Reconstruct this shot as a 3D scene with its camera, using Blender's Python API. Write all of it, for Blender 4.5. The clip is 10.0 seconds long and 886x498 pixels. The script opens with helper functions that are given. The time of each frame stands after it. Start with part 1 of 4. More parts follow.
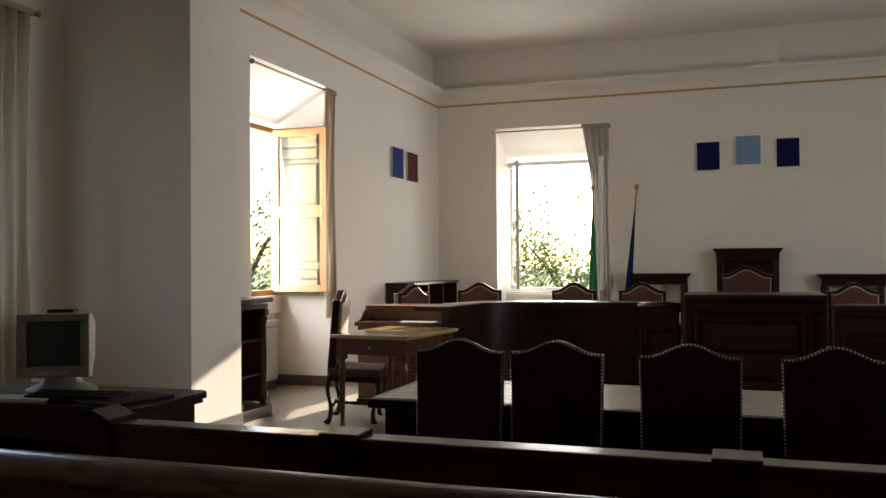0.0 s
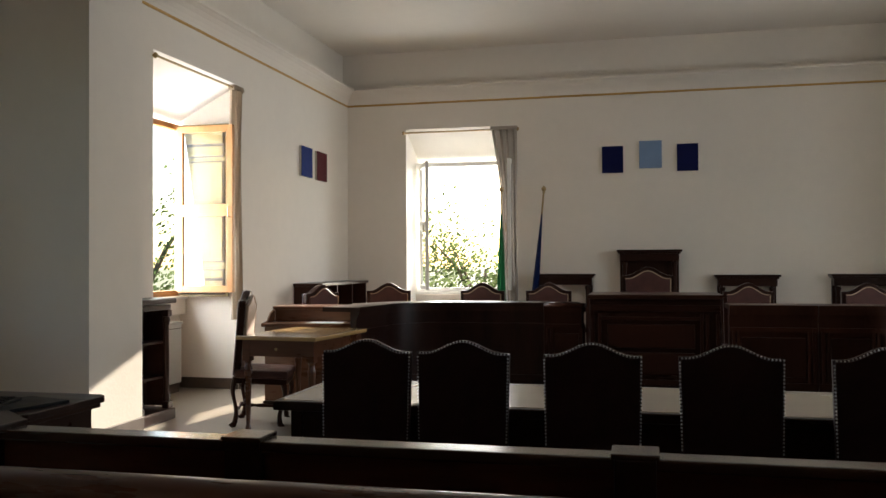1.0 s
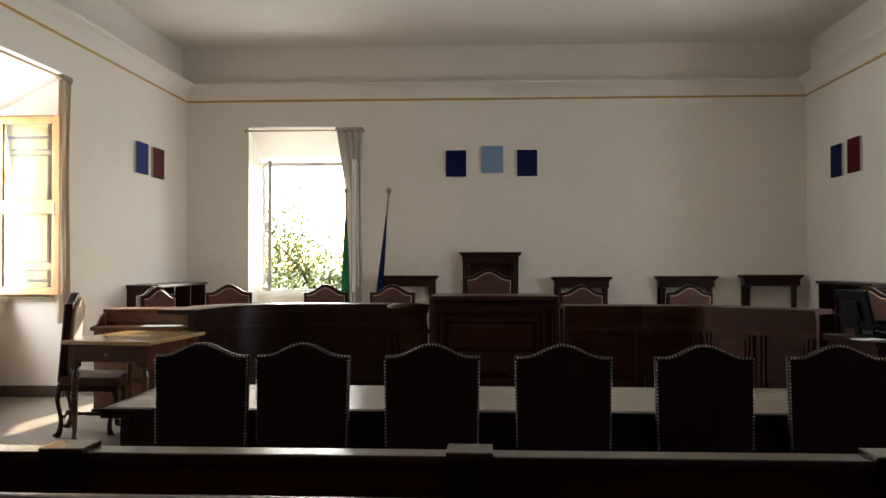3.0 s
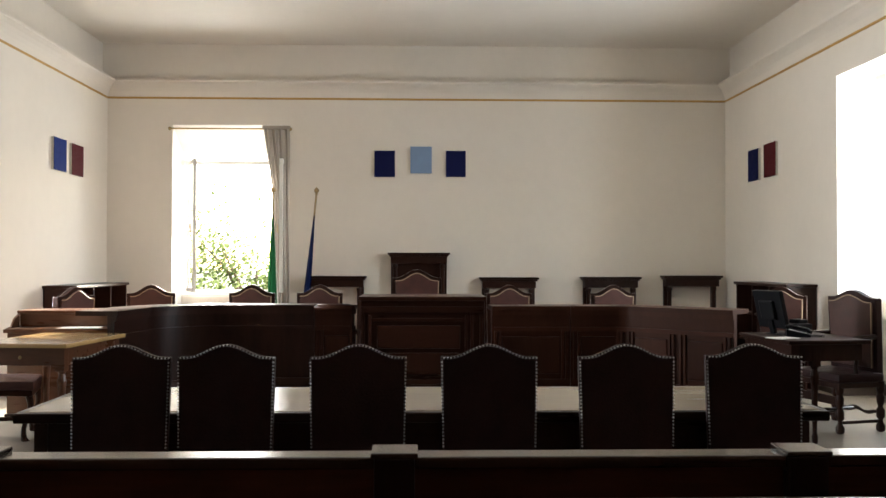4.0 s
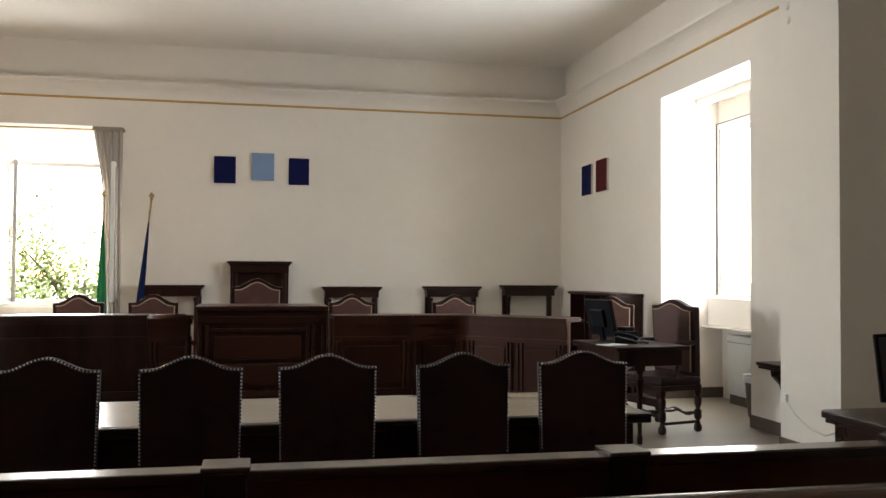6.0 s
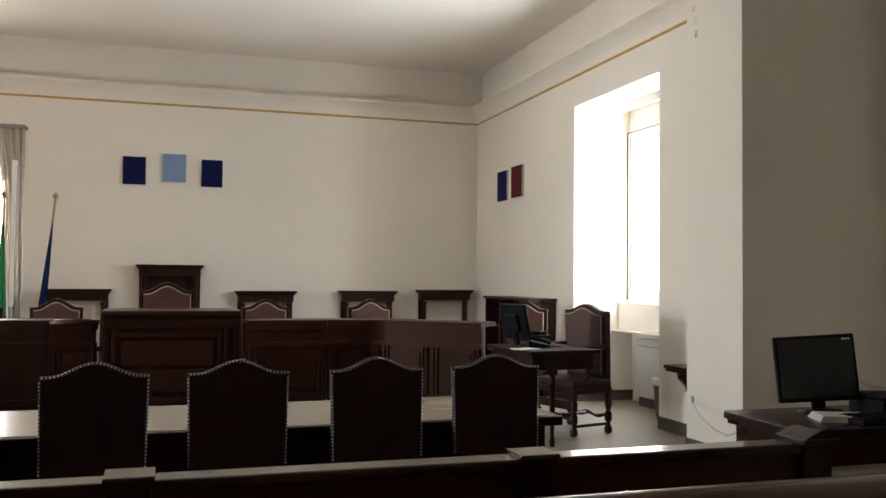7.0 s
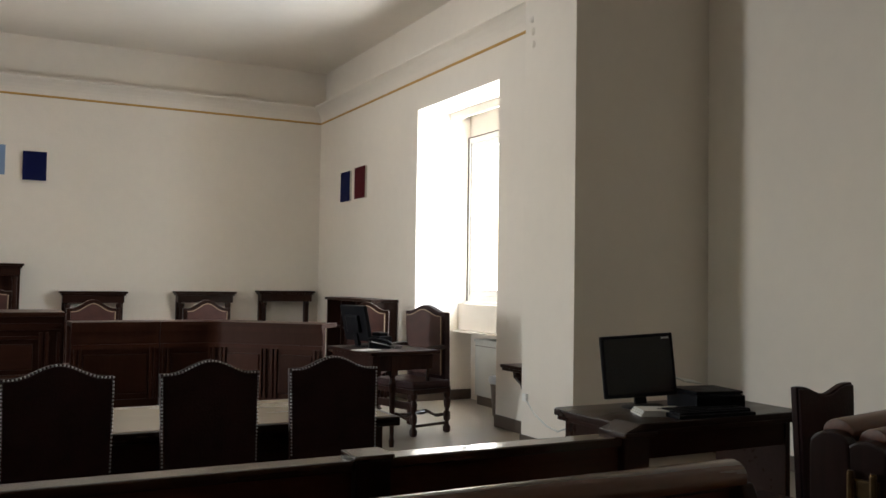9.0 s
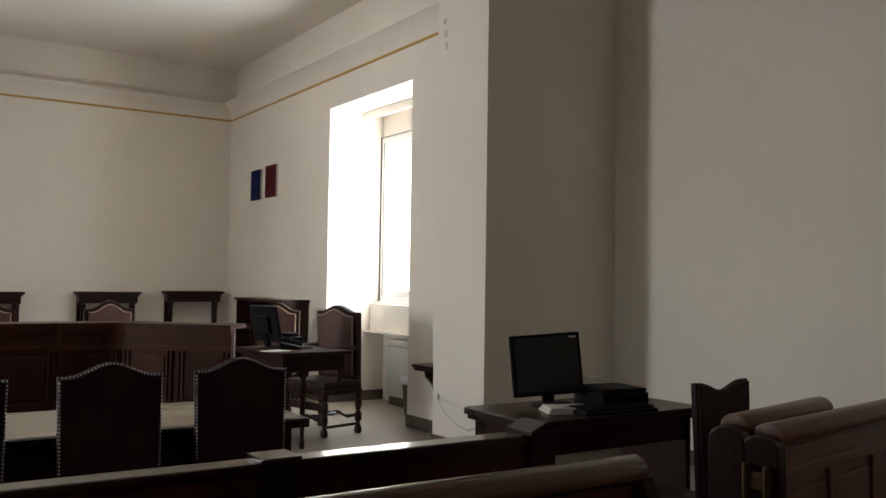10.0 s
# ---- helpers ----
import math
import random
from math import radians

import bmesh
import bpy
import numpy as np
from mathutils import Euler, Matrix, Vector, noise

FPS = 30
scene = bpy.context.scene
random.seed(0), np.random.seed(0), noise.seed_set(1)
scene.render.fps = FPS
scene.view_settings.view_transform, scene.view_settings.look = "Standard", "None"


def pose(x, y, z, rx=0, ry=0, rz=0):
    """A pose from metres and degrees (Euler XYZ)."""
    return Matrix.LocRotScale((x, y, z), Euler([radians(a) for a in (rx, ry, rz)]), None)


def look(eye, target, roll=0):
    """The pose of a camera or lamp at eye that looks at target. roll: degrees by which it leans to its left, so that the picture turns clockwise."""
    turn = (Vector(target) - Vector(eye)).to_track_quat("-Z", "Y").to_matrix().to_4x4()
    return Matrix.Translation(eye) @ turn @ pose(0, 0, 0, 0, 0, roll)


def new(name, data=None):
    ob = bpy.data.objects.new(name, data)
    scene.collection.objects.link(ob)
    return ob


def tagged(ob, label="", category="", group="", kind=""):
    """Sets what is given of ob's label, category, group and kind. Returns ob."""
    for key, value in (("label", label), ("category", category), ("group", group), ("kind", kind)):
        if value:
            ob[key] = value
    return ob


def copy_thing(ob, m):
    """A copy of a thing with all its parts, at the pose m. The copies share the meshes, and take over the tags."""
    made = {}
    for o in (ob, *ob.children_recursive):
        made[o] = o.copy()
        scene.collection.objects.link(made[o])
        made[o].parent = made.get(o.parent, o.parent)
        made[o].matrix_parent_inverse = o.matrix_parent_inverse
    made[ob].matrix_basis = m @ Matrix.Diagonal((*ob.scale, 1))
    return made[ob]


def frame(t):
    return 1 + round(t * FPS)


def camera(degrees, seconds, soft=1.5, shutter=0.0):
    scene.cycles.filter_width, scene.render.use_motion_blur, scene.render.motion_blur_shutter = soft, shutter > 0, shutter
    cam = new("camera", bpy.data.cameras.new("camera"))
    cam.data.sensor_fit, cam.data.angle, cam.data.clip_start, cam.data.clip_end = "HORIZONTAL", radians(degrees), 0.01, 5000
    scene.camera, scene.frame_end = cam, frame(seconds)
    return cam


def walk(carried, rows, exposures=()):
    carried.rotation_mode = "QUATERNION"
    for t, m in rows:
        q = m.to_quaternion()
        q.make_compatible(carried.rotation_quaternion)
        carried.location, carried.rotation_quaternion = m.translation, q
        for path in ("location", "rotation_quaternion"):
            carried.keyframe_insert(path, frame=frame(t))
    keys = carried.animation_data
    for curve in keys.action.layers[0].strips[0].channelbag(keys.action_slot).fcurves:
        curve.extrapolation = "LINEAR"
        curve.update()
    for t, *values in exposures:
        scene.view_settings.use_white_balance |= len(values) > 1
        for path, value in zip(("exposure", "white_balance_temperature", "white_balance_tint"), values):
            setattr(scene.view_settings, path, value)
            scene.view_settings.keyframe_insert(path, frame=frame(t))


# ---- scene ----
cam = camera(53.96, 10.0)
PATH = [
    (0, -0.0301, -0.0051, 1.355, 90.817, 0.439, 19.117),
    (0.5, -0.0262, -0.0038, 1.355, 90.799, 0.383, 16.550),
    (1, -0.0210, -0.0024, 1.355, 90.808, 0.299, 13.205),
    (1.5, -0.0165, -0.0015, 1.355, 90.832, 0.214, 10.367),
    (2, -0.0123, -0.0008, 1.355, 90.834, 0.165, 7.664),
    (2.5, -0.0087, -0.0004, 1.355, 90.848, 0.096, 5.410),
    (4, 0.0026, -0.0000, 1.355, 90.921, -0.084, -1.606),
    (4.5, 0.0060, -0.0002, 1.355, 90.963, -0.153, -3.760),
    (5, 0.0105, -0.0006, 1.355, 91.023, -0.217, -6.576),
    (6.5, 0.0230, -0.0030, 1.355, 91.876, -0.434, -14.475),
    (7, 0.0273, -0.0042, 1.355, 91.918, -0.540, -17.298),
    (7.5, 0.0311, -0.0055, 1.355, 91.960, -0.586, -19.820),
    (8, 0.0350, -0.0070, 1.355, 92.011, -0.667, -22.367),
    (8.5, 0.0387, -0.0086, 1.355, 92.057, -0.758, -24.905),
    (9, 0.0425, -0.0105, 1.355, 92.115, -0.848, -27.573),
    (9.5, 0.0465, -0.0127, 1.355, 92.142, -0.758, -30.400),
    (10, 0.0504, -0.0151, 1.355, 92.208, -0.871, -33.288),
]
walk(cam, [(t, pose(*p)) for t, *p in PATH],
     [(0.0, 2.45), (2.7, 2.56), (3.8, 3.27), (4.5, 3.54), (5.2, 3.50), (6.5, 3.29), (7.4, 3.51), (8.5, 3.22), (9.2, 3.16), (10.0, 2.98)])

# ---- light ----
SUN_DIR = Vector((0.122, 0.985, 0.325)).normalized()
world = bpy.data.worlds.new("sky")
scene.world = world
world.use_nodes = True
wn = world.node_tree.nodes
sky = wn.new("ShaderNodeTexSky")
sky.sky_type = "NISHITA"
sky.sun_disc = False
sky.sun_elevation = math.asin(SUN_DIR.z)
sky.sun_rotation = math.atan2(SUN_DIR.x, SUN_DIR.y)
wn["Background"].inputs["Strength"].default_value = 0.075
world.node_tree.links.new(sky.outputs["Color"], wn["Background"].inputs["Color"])

sun_data = bpy.data.lights.new("sun", "SUN")
sun_data.energy, sun_data.angle, sun_data.color = 5.0, radians(0.5), (1.0, 0.9, 0.76)
sun = new("sun", sun_data)
sun.matrix_world = look(SUN_DIR * 60, (0, 0, 0))


def window_light(eye, target, wide, high, power, color=(0.93, 0.97, 1.0)):
    d = bpy.data.lights.new("window_light", "AREA")
    d.shape, d.size, d.size_y, d.energy, d.color = "RECTANGLE", wide, high, power, color
    ob = new("window_light", d)
    ob.matrix_world = look(eye, target)
    return ob


window_light((-5.30, 8.08, 1.95), (0, 10.2, 3.2), 0.86, 1.85, 35)
window_light((-2.6, 13.25, 1.90), (-2.6, 0, 4.0), 1.5, 1.85, 14.5)
window_light((5.26, 7.95, 2.08), (0, 9.4, 3.6), 1.5, 1.85, 24, (0.83, 0.915, 1.0))
window_light((-6.4, 3.9, 2.3), (0, 3.7, 1.2), 2.8, 2.2, 1.2, (0.66, 0.83, 1.0))


# ---- materials ----
def material(name, color, rough=0.5, metal=0.0, vary=0.12, scale=6.0, bump=0.0, bump_scale=60.0, stretch=(1, 1, 1), coat=0.0, spec=0.5, per_object=0.0, rvar=0.08):
    """Base colour with two scales of noise, roughness that follows it, and a fine relief."""
    m = bpy.data.materials.new(name)
    m.use_nodes = True
    t = m.node_tree
    n, l = t.nodes, t.links
    p = n["Principled BSDF"]
    co = n.new("ShaderNodeTexCoord")
    mp = n.new("ShaderNodeMapping")
    mp.inputs["Scale"].default_value = stretch
    l.new(co.outputs["Object"], mp.inputs["Vector"])
    big = n.new("ShaderNodeTexNoise")
    big.inputs["Scale"].default_value, big.inputs["Detail"].default_value = scale, 4
    fine = n.new("ShaderNodeTexNoise")
    fine.inputs["Scale"].default_value, fine.inputs["Detail"].default_value = scale * 9, 6
    for q in (big, fine):
        l.new(mp.outputs["Vector"], q.inputs["Vector"])
    mix = n.new("ShaderNodeMath")
    mix.operation = "MULTIPLY_ADD"
    l.new(fine.outputs["Fac"], mix.inputs[0])
    mix.inputs[1].default_value = 0.45
    l.new(big.outputs["Fac"], mix.inputs[2])
    ramp = n.new("ShaderNodeValToRGB")
    ramp.color_ramp.elements[0].position, ramp.color_ramp.elements[1].position = 0.45, 1.0
    ramp.color_ramp.elements[0].color = (*[c * (1 - vary) for c in color], 1)
    ramp.color_ramp.elements[1].color = (*[min(1, c * (1 + vary)) for c in color], 1)
    l.new(mix.outputs[0], ramp.inputs["Fac"])
    out = ramp.outputs["Color"]
    if per_object:
        info = n.new("ShaderNodeObjectInfo")
        hsv = n.new("ShaderNodeHueSaturation")
        rng = n.new("ShaderNodeMapRange")
        rng.inputs["To Min"].default_value, rng.inputs["To Max"].default_value = 1 - per_object, 1 + per_object
        l.new(info.outputs["Random"], rng.inputs["Value"])
        l.new(rng.outputs["Result"], hsv.inputs["Value"])
        l.new(out, hsv.inputs["Color"])
        out = hsv.outputs["Color"]
    l.new(out, p.inputs["Base Color"])
    rr = n.new("ShaderNodeMapRange")
    rr.inputs["From Min"].default_value, rr.inputs["From Max"].default_value = 0.4, 1.0
    rr.inputs["To Min"].default_value, rr.inputs["To Max"].default_value = max(0.03, rough - rvar), min(1, rough + rvar * 1.2)
    l.new(mix.outputs[0], rr.inputs["Value"])
    l.new(rr.outputs["Result"], p.inputs["Roughness"])
    p.inputs["Metallic"].default_value = metal
    p.inputs["Specular IOR Level"].default_value = spec
    p.inputs["Coat Weight"].default_value = coat
    p.inputs["Coat Roughness"].default_value = 0.12
    if bump:
        bt = n.new("ShaderNodeTexNoise")
        bt.inputs["Scale"].default_value, bt.inputs["Detail"].default_value = bump_scale, 5
        l.new(mp.outputs["Vector"], bt.inputs["Vector"])
        bp = n.new("ShaderNodeBump")
        bp.inputs["Strength"].default_value, bp.inputs["Distance"].default_value = bump, 0.01
        l.new(bt.outputs["Fac"], bp.inputs["Height"])
        l.new(bp.outputs["Normal"], p.inputs["Normal"])
    return m


def glass_material(name, tint=(1, 1, 1), gloss=0.06):
    m = bpy.data.materials.new(name)
    m.use_nodes = True
    n, l = m.node_tree.nodes, m.node_tree.links
    n.remove(n["Principled BSDF"])
    tr, gl, mx = n.new("ShaderNodeBsdfTransparent"), n.new("ShaderNodeBsdfGlossy"), n.new("ShaderNodeMixShader")
    tr.inputs["Color"].default_value = (*tint, 1)
    gl.inputs["Roughness"].default_value = 0.02
    mx.inputs["Fac"].default_value = gloss
    l.new(tr.outputs[0], mx.inputs[1])
    l.new(gl.outputs[0], mx.inputs[2])
    l.new(mx.outputs[0], n["Material Output"].inputs["Surface"])
    return m


def cloth_material(name, color, through_light=0.4):
    m = material(name, color, 0.9, vary=0.08, scale=3, bump=0.15, bump_scale=300, spec=0.1)
    n, l = m.node_tree.nodes, m.node_tree.links
    p = n["Principled BSDF"]
    tl, mx = n.new("ShaderNodeBsdfTranslucent"), n.new("ShaderNodeMixShader")
    tl.inputs["Color"].default_value = (*color, 1)
    mx.inputs["Fac"].default_value = through_light
    l.new(p.outputs[0], mx.inputs[1])
    l.new(tl.outputs[0], mx.inputs[2])
    l.new(mx.outputs[0], n["Material Output"].inputs["Surface"])
    return m


PLASTER = material("plaster", (0.782, 0.718, 0.636), 0.85, vary=0.035, scale=0.9, bump=0.12, bump_scale=35, spec=0.2)
CEILING = material("ceiling_paint", (0.855, 0.79, 0.705), 0.9, vary=0.03, scale=0.7, bump=0.08, bump_scale=30, spec=0.2)
GOLD = material("gold_paint", (0.48, 0.27, 0.06), 0.55, vary=0.12, scale=8)
FLOOR = material("stone_floor", (0.235, 0.20, 0.155), 0.36, vary=0.05, scale=1.6, bump=0.01, bump_scale=40, rvar=0.03)
SKIRT = material("skirting_stone", (0.085, 0.06, 0.045), 0.45, vary=0.25, scale=12)
WOOD = material("dark_walnut", (0.026, 0.0098, 0.0066), 0.34, vary=0.45, scale=5, bump=0.05, bump_scale=40, stretch=(1, 1, 0.12), coat=0.06, spec=0.18, per_object=0.2)
WOOD_X = material("dark_walnut_long", (0.026, 0.0098, 0.0066), 0.30, vary=0.45, scale=5, bump=0.05, bump_scale=40, stretch=(0.12, 1, 1), coat=0.06, spec=0.18, per_object=0.2)
WARM = material("warm_walnut", (0.031, 0.0105, 0.0064), 0.28, vary=0.28, rvar=0.03, scale=5, bump=0.05, bump_scale=40, stretch=(0.15, 1, 1), coat=0.04, spec=0.18, per_object=0.25)
MID = material("mid_walnut", (0.105, 0.040, 0.018), 0.28, vary=0.3, scale=5, bump=0.05, bump_scale=40, stretch=(0.15, 1, 1), coat=0.1, spec=0.35)
BENCH_WOOD = material("bench_walnut", (0.040, 0.0138, 0.0082), 0.33, vary=0.28, rvar=0.03, scale=4, bump=0.03, bump_scale=40, stretch=(1, 1, 0.12), coat=0.02, spec=0.12, per_object=0.25)
SATIN_WOOD = material("satin_bench_walnut", (0.022, 0.0078, 0.005), 0.42, vary=0.4, scale=5, bump=0.03, bump_scale=40, stretch=(1, 1, 0.12), spec=0.10, per_object=0.15)
# honey wood lightened: the glare on the writing table is in its base colour
GLARE_TOP = material("glossy_honey_glare_top", (0.50, 0.32, 0.14), 0.16, vary=0.15, scale=5, bump=0.02, bump_scale=30, stretch=(0.15, 1, 1), coat=0.8, rvar=0.03)
# leather coloured pale to stand for low sun glaring on the pad
GLARE_LEATHER = material("sun_glare_leather", (0.42, 0.33, 0.27), 0.32, vary=0.2, scale=9, bump=0.15, bump_scale=140)
PEW_WOOD = material("red_walnut", (0.088, 0.029, 0.0155), 0.18, vary=0.4, scale=5, bump=0.04, bump_scale=40, stretch=(0.12, 1, 1), coat=0.12, spec=0.35, rvar=0.05)
# lighter copy of the pew walnut: light falling on the rail is coloured in
LIT_RAIL_WOOD = material("lit_varnished_rail_walnut", (0.125, 0.044, 0.024), 0.26, vary=0.35, scale=5, bump=0.03, bump_scale=40, stretch=(0.12, 1, 1), coat=0.45, spec=0.45, rvar=0.05)
AISLE_WOOD = material("aisle_walnut", (0.15, 0.056, 0.031), 0.34, vary=0.45, scale=6, bump=0.16, bump_scale=26, stretch=(0.12, 1, 1), coat=0.15, spec=0.4)
PALE_TOP = material("pale_table_top", (0.34, 0.275, 0.20), 0.22, vary=0.03, scale=5, stretch=(0.2, 1, 1), coat=0.25, rvar=0.03)
POLISHED = material("polished_rail", (0.040, 0.017, 0.011), 0.17, vary=0.4, scale=5, bump=0.03, bump_scale=30, stretch=(0.12, 1, 1), coat=0.4)
OAK = material("honey_oak", (0.36, 0.165, 0.05), 0.42, vary=0.2, scale=7, bump=0.05, bump_scale=50, stretch=(1, 1, 0.1))
LEATHER = material("brown_leather", (0.031, 0.0125, 0.0122), 0.46, vary=0.3, scale=9, bump=0.25, bump_scale=140, spec=0.17)
LEATHER_RED = material("red_brown_leather", (0.068, 0.024, 0.018), 0.45, vary=0.3, scale=9, bump=0.25, bump_scale=140)
PIPING = material("pale_braid", (0.36, 0.26, 0.17), 0.6, vary=0.2, scale=40)
NAIL = material("brass_nail", (0.62, 0.61, 0.63), 0.3, metal=1.0, vary=0.1, scale=20)
BRASS = material("aged_brass", (0.36, 0.26, 0.13), 0.42, metal=1.0, vary=0.2, scale=20)
DULL_BRASS = material("dull_brass", (0.10, 0.062, 0.028), 0.45, metal=0.9, vary=0.3, scale=30)
WHITE_PAINT = material("white_paint", (0.78, 0.77, 0.73), 0.5, vary=0.03, scale=3)
CREAM_PAINT = material("cream_paint", (0.26, 0.205, 0.085), 0.5, vary=0.05, scale=3)
GREY_METAL = material("grey_enamel", (0.50, 0.50, 0.47), 0.45, vary=0.04, scale=5)
NAVY = material("navy_canvas", (0.004, 0.007, 0.055), 0.7, vary=0.08, scale=5, bump=0.3, bump_scale=400, spec=0.12)
ROYAL = material("royal_blue_canvas", (0.006, 0.022, 0.15), 0.7, vary=0.08, scale=5, bump=0.3, bump_scale=400, spec=0.12)
SKYBLUE = material("light_blue_canvas", (0.21, 0.30, 0.46), 0.7, vary=0.06, scale=5, bump=0.3, bump_scale=400, spec=0.12)
MAROON = material("maroon_canvas", (0.085, 0.009, 0.014), 0.7, vary=0.08, scale=5, bump=0.3, bump_scale=400, spec=0.12)
CANVAS_EDGE = material("raw_canvas_edge", (0.55, 0.52, 0.45), 0.85, vary=0.06, scale=20)
BLACK = material("black_plastic", (0.006, 0.006, 0.008), 0.48, vary=0.15, scale=15, spec=0.12)
SCREEN = material("dark_screen", (0.006, 0.008, 0.011), 0.12, vary=0.1, scale=4)
BEIGE_PLASTIC = material("beige_plastic", (0.33, 0.31, 0.265), 0.5, vary=0.05, scale=6)
PAPER = material("paper", (0.72, 0.70, 0.65), 0.8, vary=0.04, scale=9)
RED_FOLDER = material("red_board", (0.22, 0.02, 0.02), 0.6, vary=0.1, scale=9)
CURTAIN = cloth_material("grey_curtain", (0.33, 0.285, 0.245), 0.16)
CURTAIN_BROWN = cloth_material("brown_curtain", (0.42, 0.33, 0.24), 0.30)
CURTAIN_BEIGE = cloth_material("beige_curtain", (0.50, 0.42, 0.31), 0.35)
FLAG_GREEN = cloth_material("green_cloth", (0.02, 0.14, 0.05), 0.25)
FLAG_WHITE = cloth_material("white_cloth", (0.65, 0.64, 0.6), 0.3)
FLAG_BLUE = cloth_material("blue_cloth", (0.008, 0.016, 0.07), 0.15)
GLASS = glass_material("window_glass")
CLEAR_PLASTIC = cloth_material("thin_white_plastic", (0.7, 0.72, 0.75), 0.4)
BARK = material("bark", (0.10, 0.075, 0.055), 0.9, vary=0.4, scale=8, bump=0.6, bump_scale=20)
LEAF = cloth_material("leaf_green", (0.075, 0.10, 0.04), 0.75)
LEAF_DARK = cloth_material("leaf_dark_green", (0.06, 0.085, 0.035), 0.7)
GRASS = material("grass", (0.07, 0.10, 0.03), 0.95, vary=0.4, scale=0.6)


# ---- building blocks ----
def finish(ob, smooth=False):
    if smooth:
        for f in ob.data.polygons:
            f.use_smooth = True
    return ob


def part(name, bm, mat, parent=None, label="", smooth=False):
    """Links a bmesh as one mesh object under a thing or a part."""
    me = bpy.data.meshes.new(name)
    bmesh.ops.recalc_face_normals(bm, faces=bm.faces)
    if smooth:
        for e in bm.edges:
            e.smooth = e.calc_face_angle(0.0) < 0.7
    bm.to_mesh(me)
    bm.free()
    me.materials.append(mat)
    ob = new(name, me)
    if parent is not None:
        ob.parent = parent
    if label:
        ob["label"] = label
    return finish(ob, smooth)


def thing(name, label, category, m=None, group=""):
    ob = new(name)
    ob.empty_display_size = 0.1
    if m is not None:
        ob.matrix_basis = m
    return tagged(ob, label, category, group)


def box(x0, x1, y0, y1, z0, z1, bevel=0.0, bm=None, m=None):
    own = bmesh.new()
    bmesh.ops.create_cube(own, size=1.0)
    bmesh.ops.transform(own, matrix=Matrix.LocRotScale(((x0 + x1) / 2, (y0 + y1) / 2, (z0 + z1) / 2), None, (abs(x1 - x0), abs(y1 - y0), abs(z1 - z0))), verts=own.verts)
    if bevel:
        bmesh.ops.bevel(own, geom=own.edges[:], offset=bevel, segments=2, affect="EDGES", profile=0.6)
    return join(own, bm, m)


def join(own, bm=None, m=None):
    if m is not None:
        bmesh.ops.transform(own, matrix=m, verts=own.verts)
    if bm is None:
        return own
    me = bpy.data.meshes.new("temporary")
    own.to_mesh(me)
    own.free()
    bm.from_mesh(me)
    bpy.data.meshes.remove(me)
    return bm


def prism(outline, a, b, axis="y", bevel=0.0, bm=None, m=None):
    """A flat outline drawn out from a to b: axis y takes (x, z), x takes (y, z), z takes (x, y)."""
    own = bmesh.new()

    def at(p, d):
        return {"y": (p[0], d, p[1]), "x": (d, p[0], p[1]), "z": (p[0], p[1], d)}[axis]

    lo = [own.verts.new(at(p, a)) for p in outline]
    hi = [own.verts.new(at(p, b)) for p in outline]
    own.faces.new(lo)
    own.faces.new(hi[::-1])
    k = len(outline)
    for i in range(k):
        own.faces.new((lo[i], hi[i], hi[(i + 1) % k], lo[(i + 1) % k]))
    bmesh.ops.recalc_face_normals(own, faces=own.faces)
    if bevel:
        edges = [e for e in own.edges if e.calc_face_angle(0) > 0.6]
        bmesh.ops.bevel(own, geom=edges, offset=bevel, segments=2, affect="EDGES", profile=0.6)
    return join(own, bm, m)


def lathe(profile, sides=14, bm=None, m=None):
    """A turned shape from (radius, height) pairs."""
    own = bmesh.new()
    rings = []
    for r, z in profile:
        rings.append([own.verts.new((r * math.cos(2 * math.pi * i / sides), r * math.sin(2 * math.pi * i / sides), z)) for i in range(sides)])
    for a, b in zip(rings, rings[1:]):
        for i in range(sides):
            own.faces.new((a[i], a[(i + 1) % sides], b[(i + 1) % sides], b[i]))
    own.faces.new(rings[0][::-1])
    own.faces.new(rings[-1])
    return join(own, bm, m)


def tube(path, radii, sides=8, bm=None, m=None, flat=1.0):
    """A tube along a path, with a radius for each point."""
    own = bmesh.new()
    pts = [Vector(p) for p in path]
    if not isinstance(radii, (list, tuple)):
        radii = [radii] * len(pts)
    rings = []
    for i, p in enumerate(pts):
        d = (pts[min(i + 1, len(pts) - 1)] - pts[max(i - 1, 0)]).normalized()
        ref = Vector((0, 0, 1)) if abs(d.z) < 0.9 else Vector((1, 0, 0))
        u = d.cross(ref).normalized()
        v = d.cross(u).normalized()
        rings.append([own.verts.new(p + radii[i] * (u * math.cos(2 * math.pi * k / sides) + v * flat * math.sin(2 * math.pi * k / sides))) for k in range(sides)])
    for a, b in zip(rings, rings[1:]):
        for k in range(sides):
            own.faces.new((a[k], a[(k + 1) % sides], b[(k + 1) % sides], b[k]))
    own.faces.new(rings[0][::-1])
    own.faces.new(rings[-1])
    return join(own, bm, m)


def structure(name, bm, mat, label, category, smooth=False):
    ob = part(name, bm, mat, None, "", smooth)
    return tagged(ob, label, category, "", "structure")


# ---- the room ----
XL, XR, YB = -4.290, 4.310, 12.1      # inner faces of the front part of the room
NL, NR, YN = -5.2, 5.3, -3.0          # inner faces of the part behind the piers
LEDGE, TOP = 3.80, 4.41
OUT = 0.75                            # thickness of the outer walls


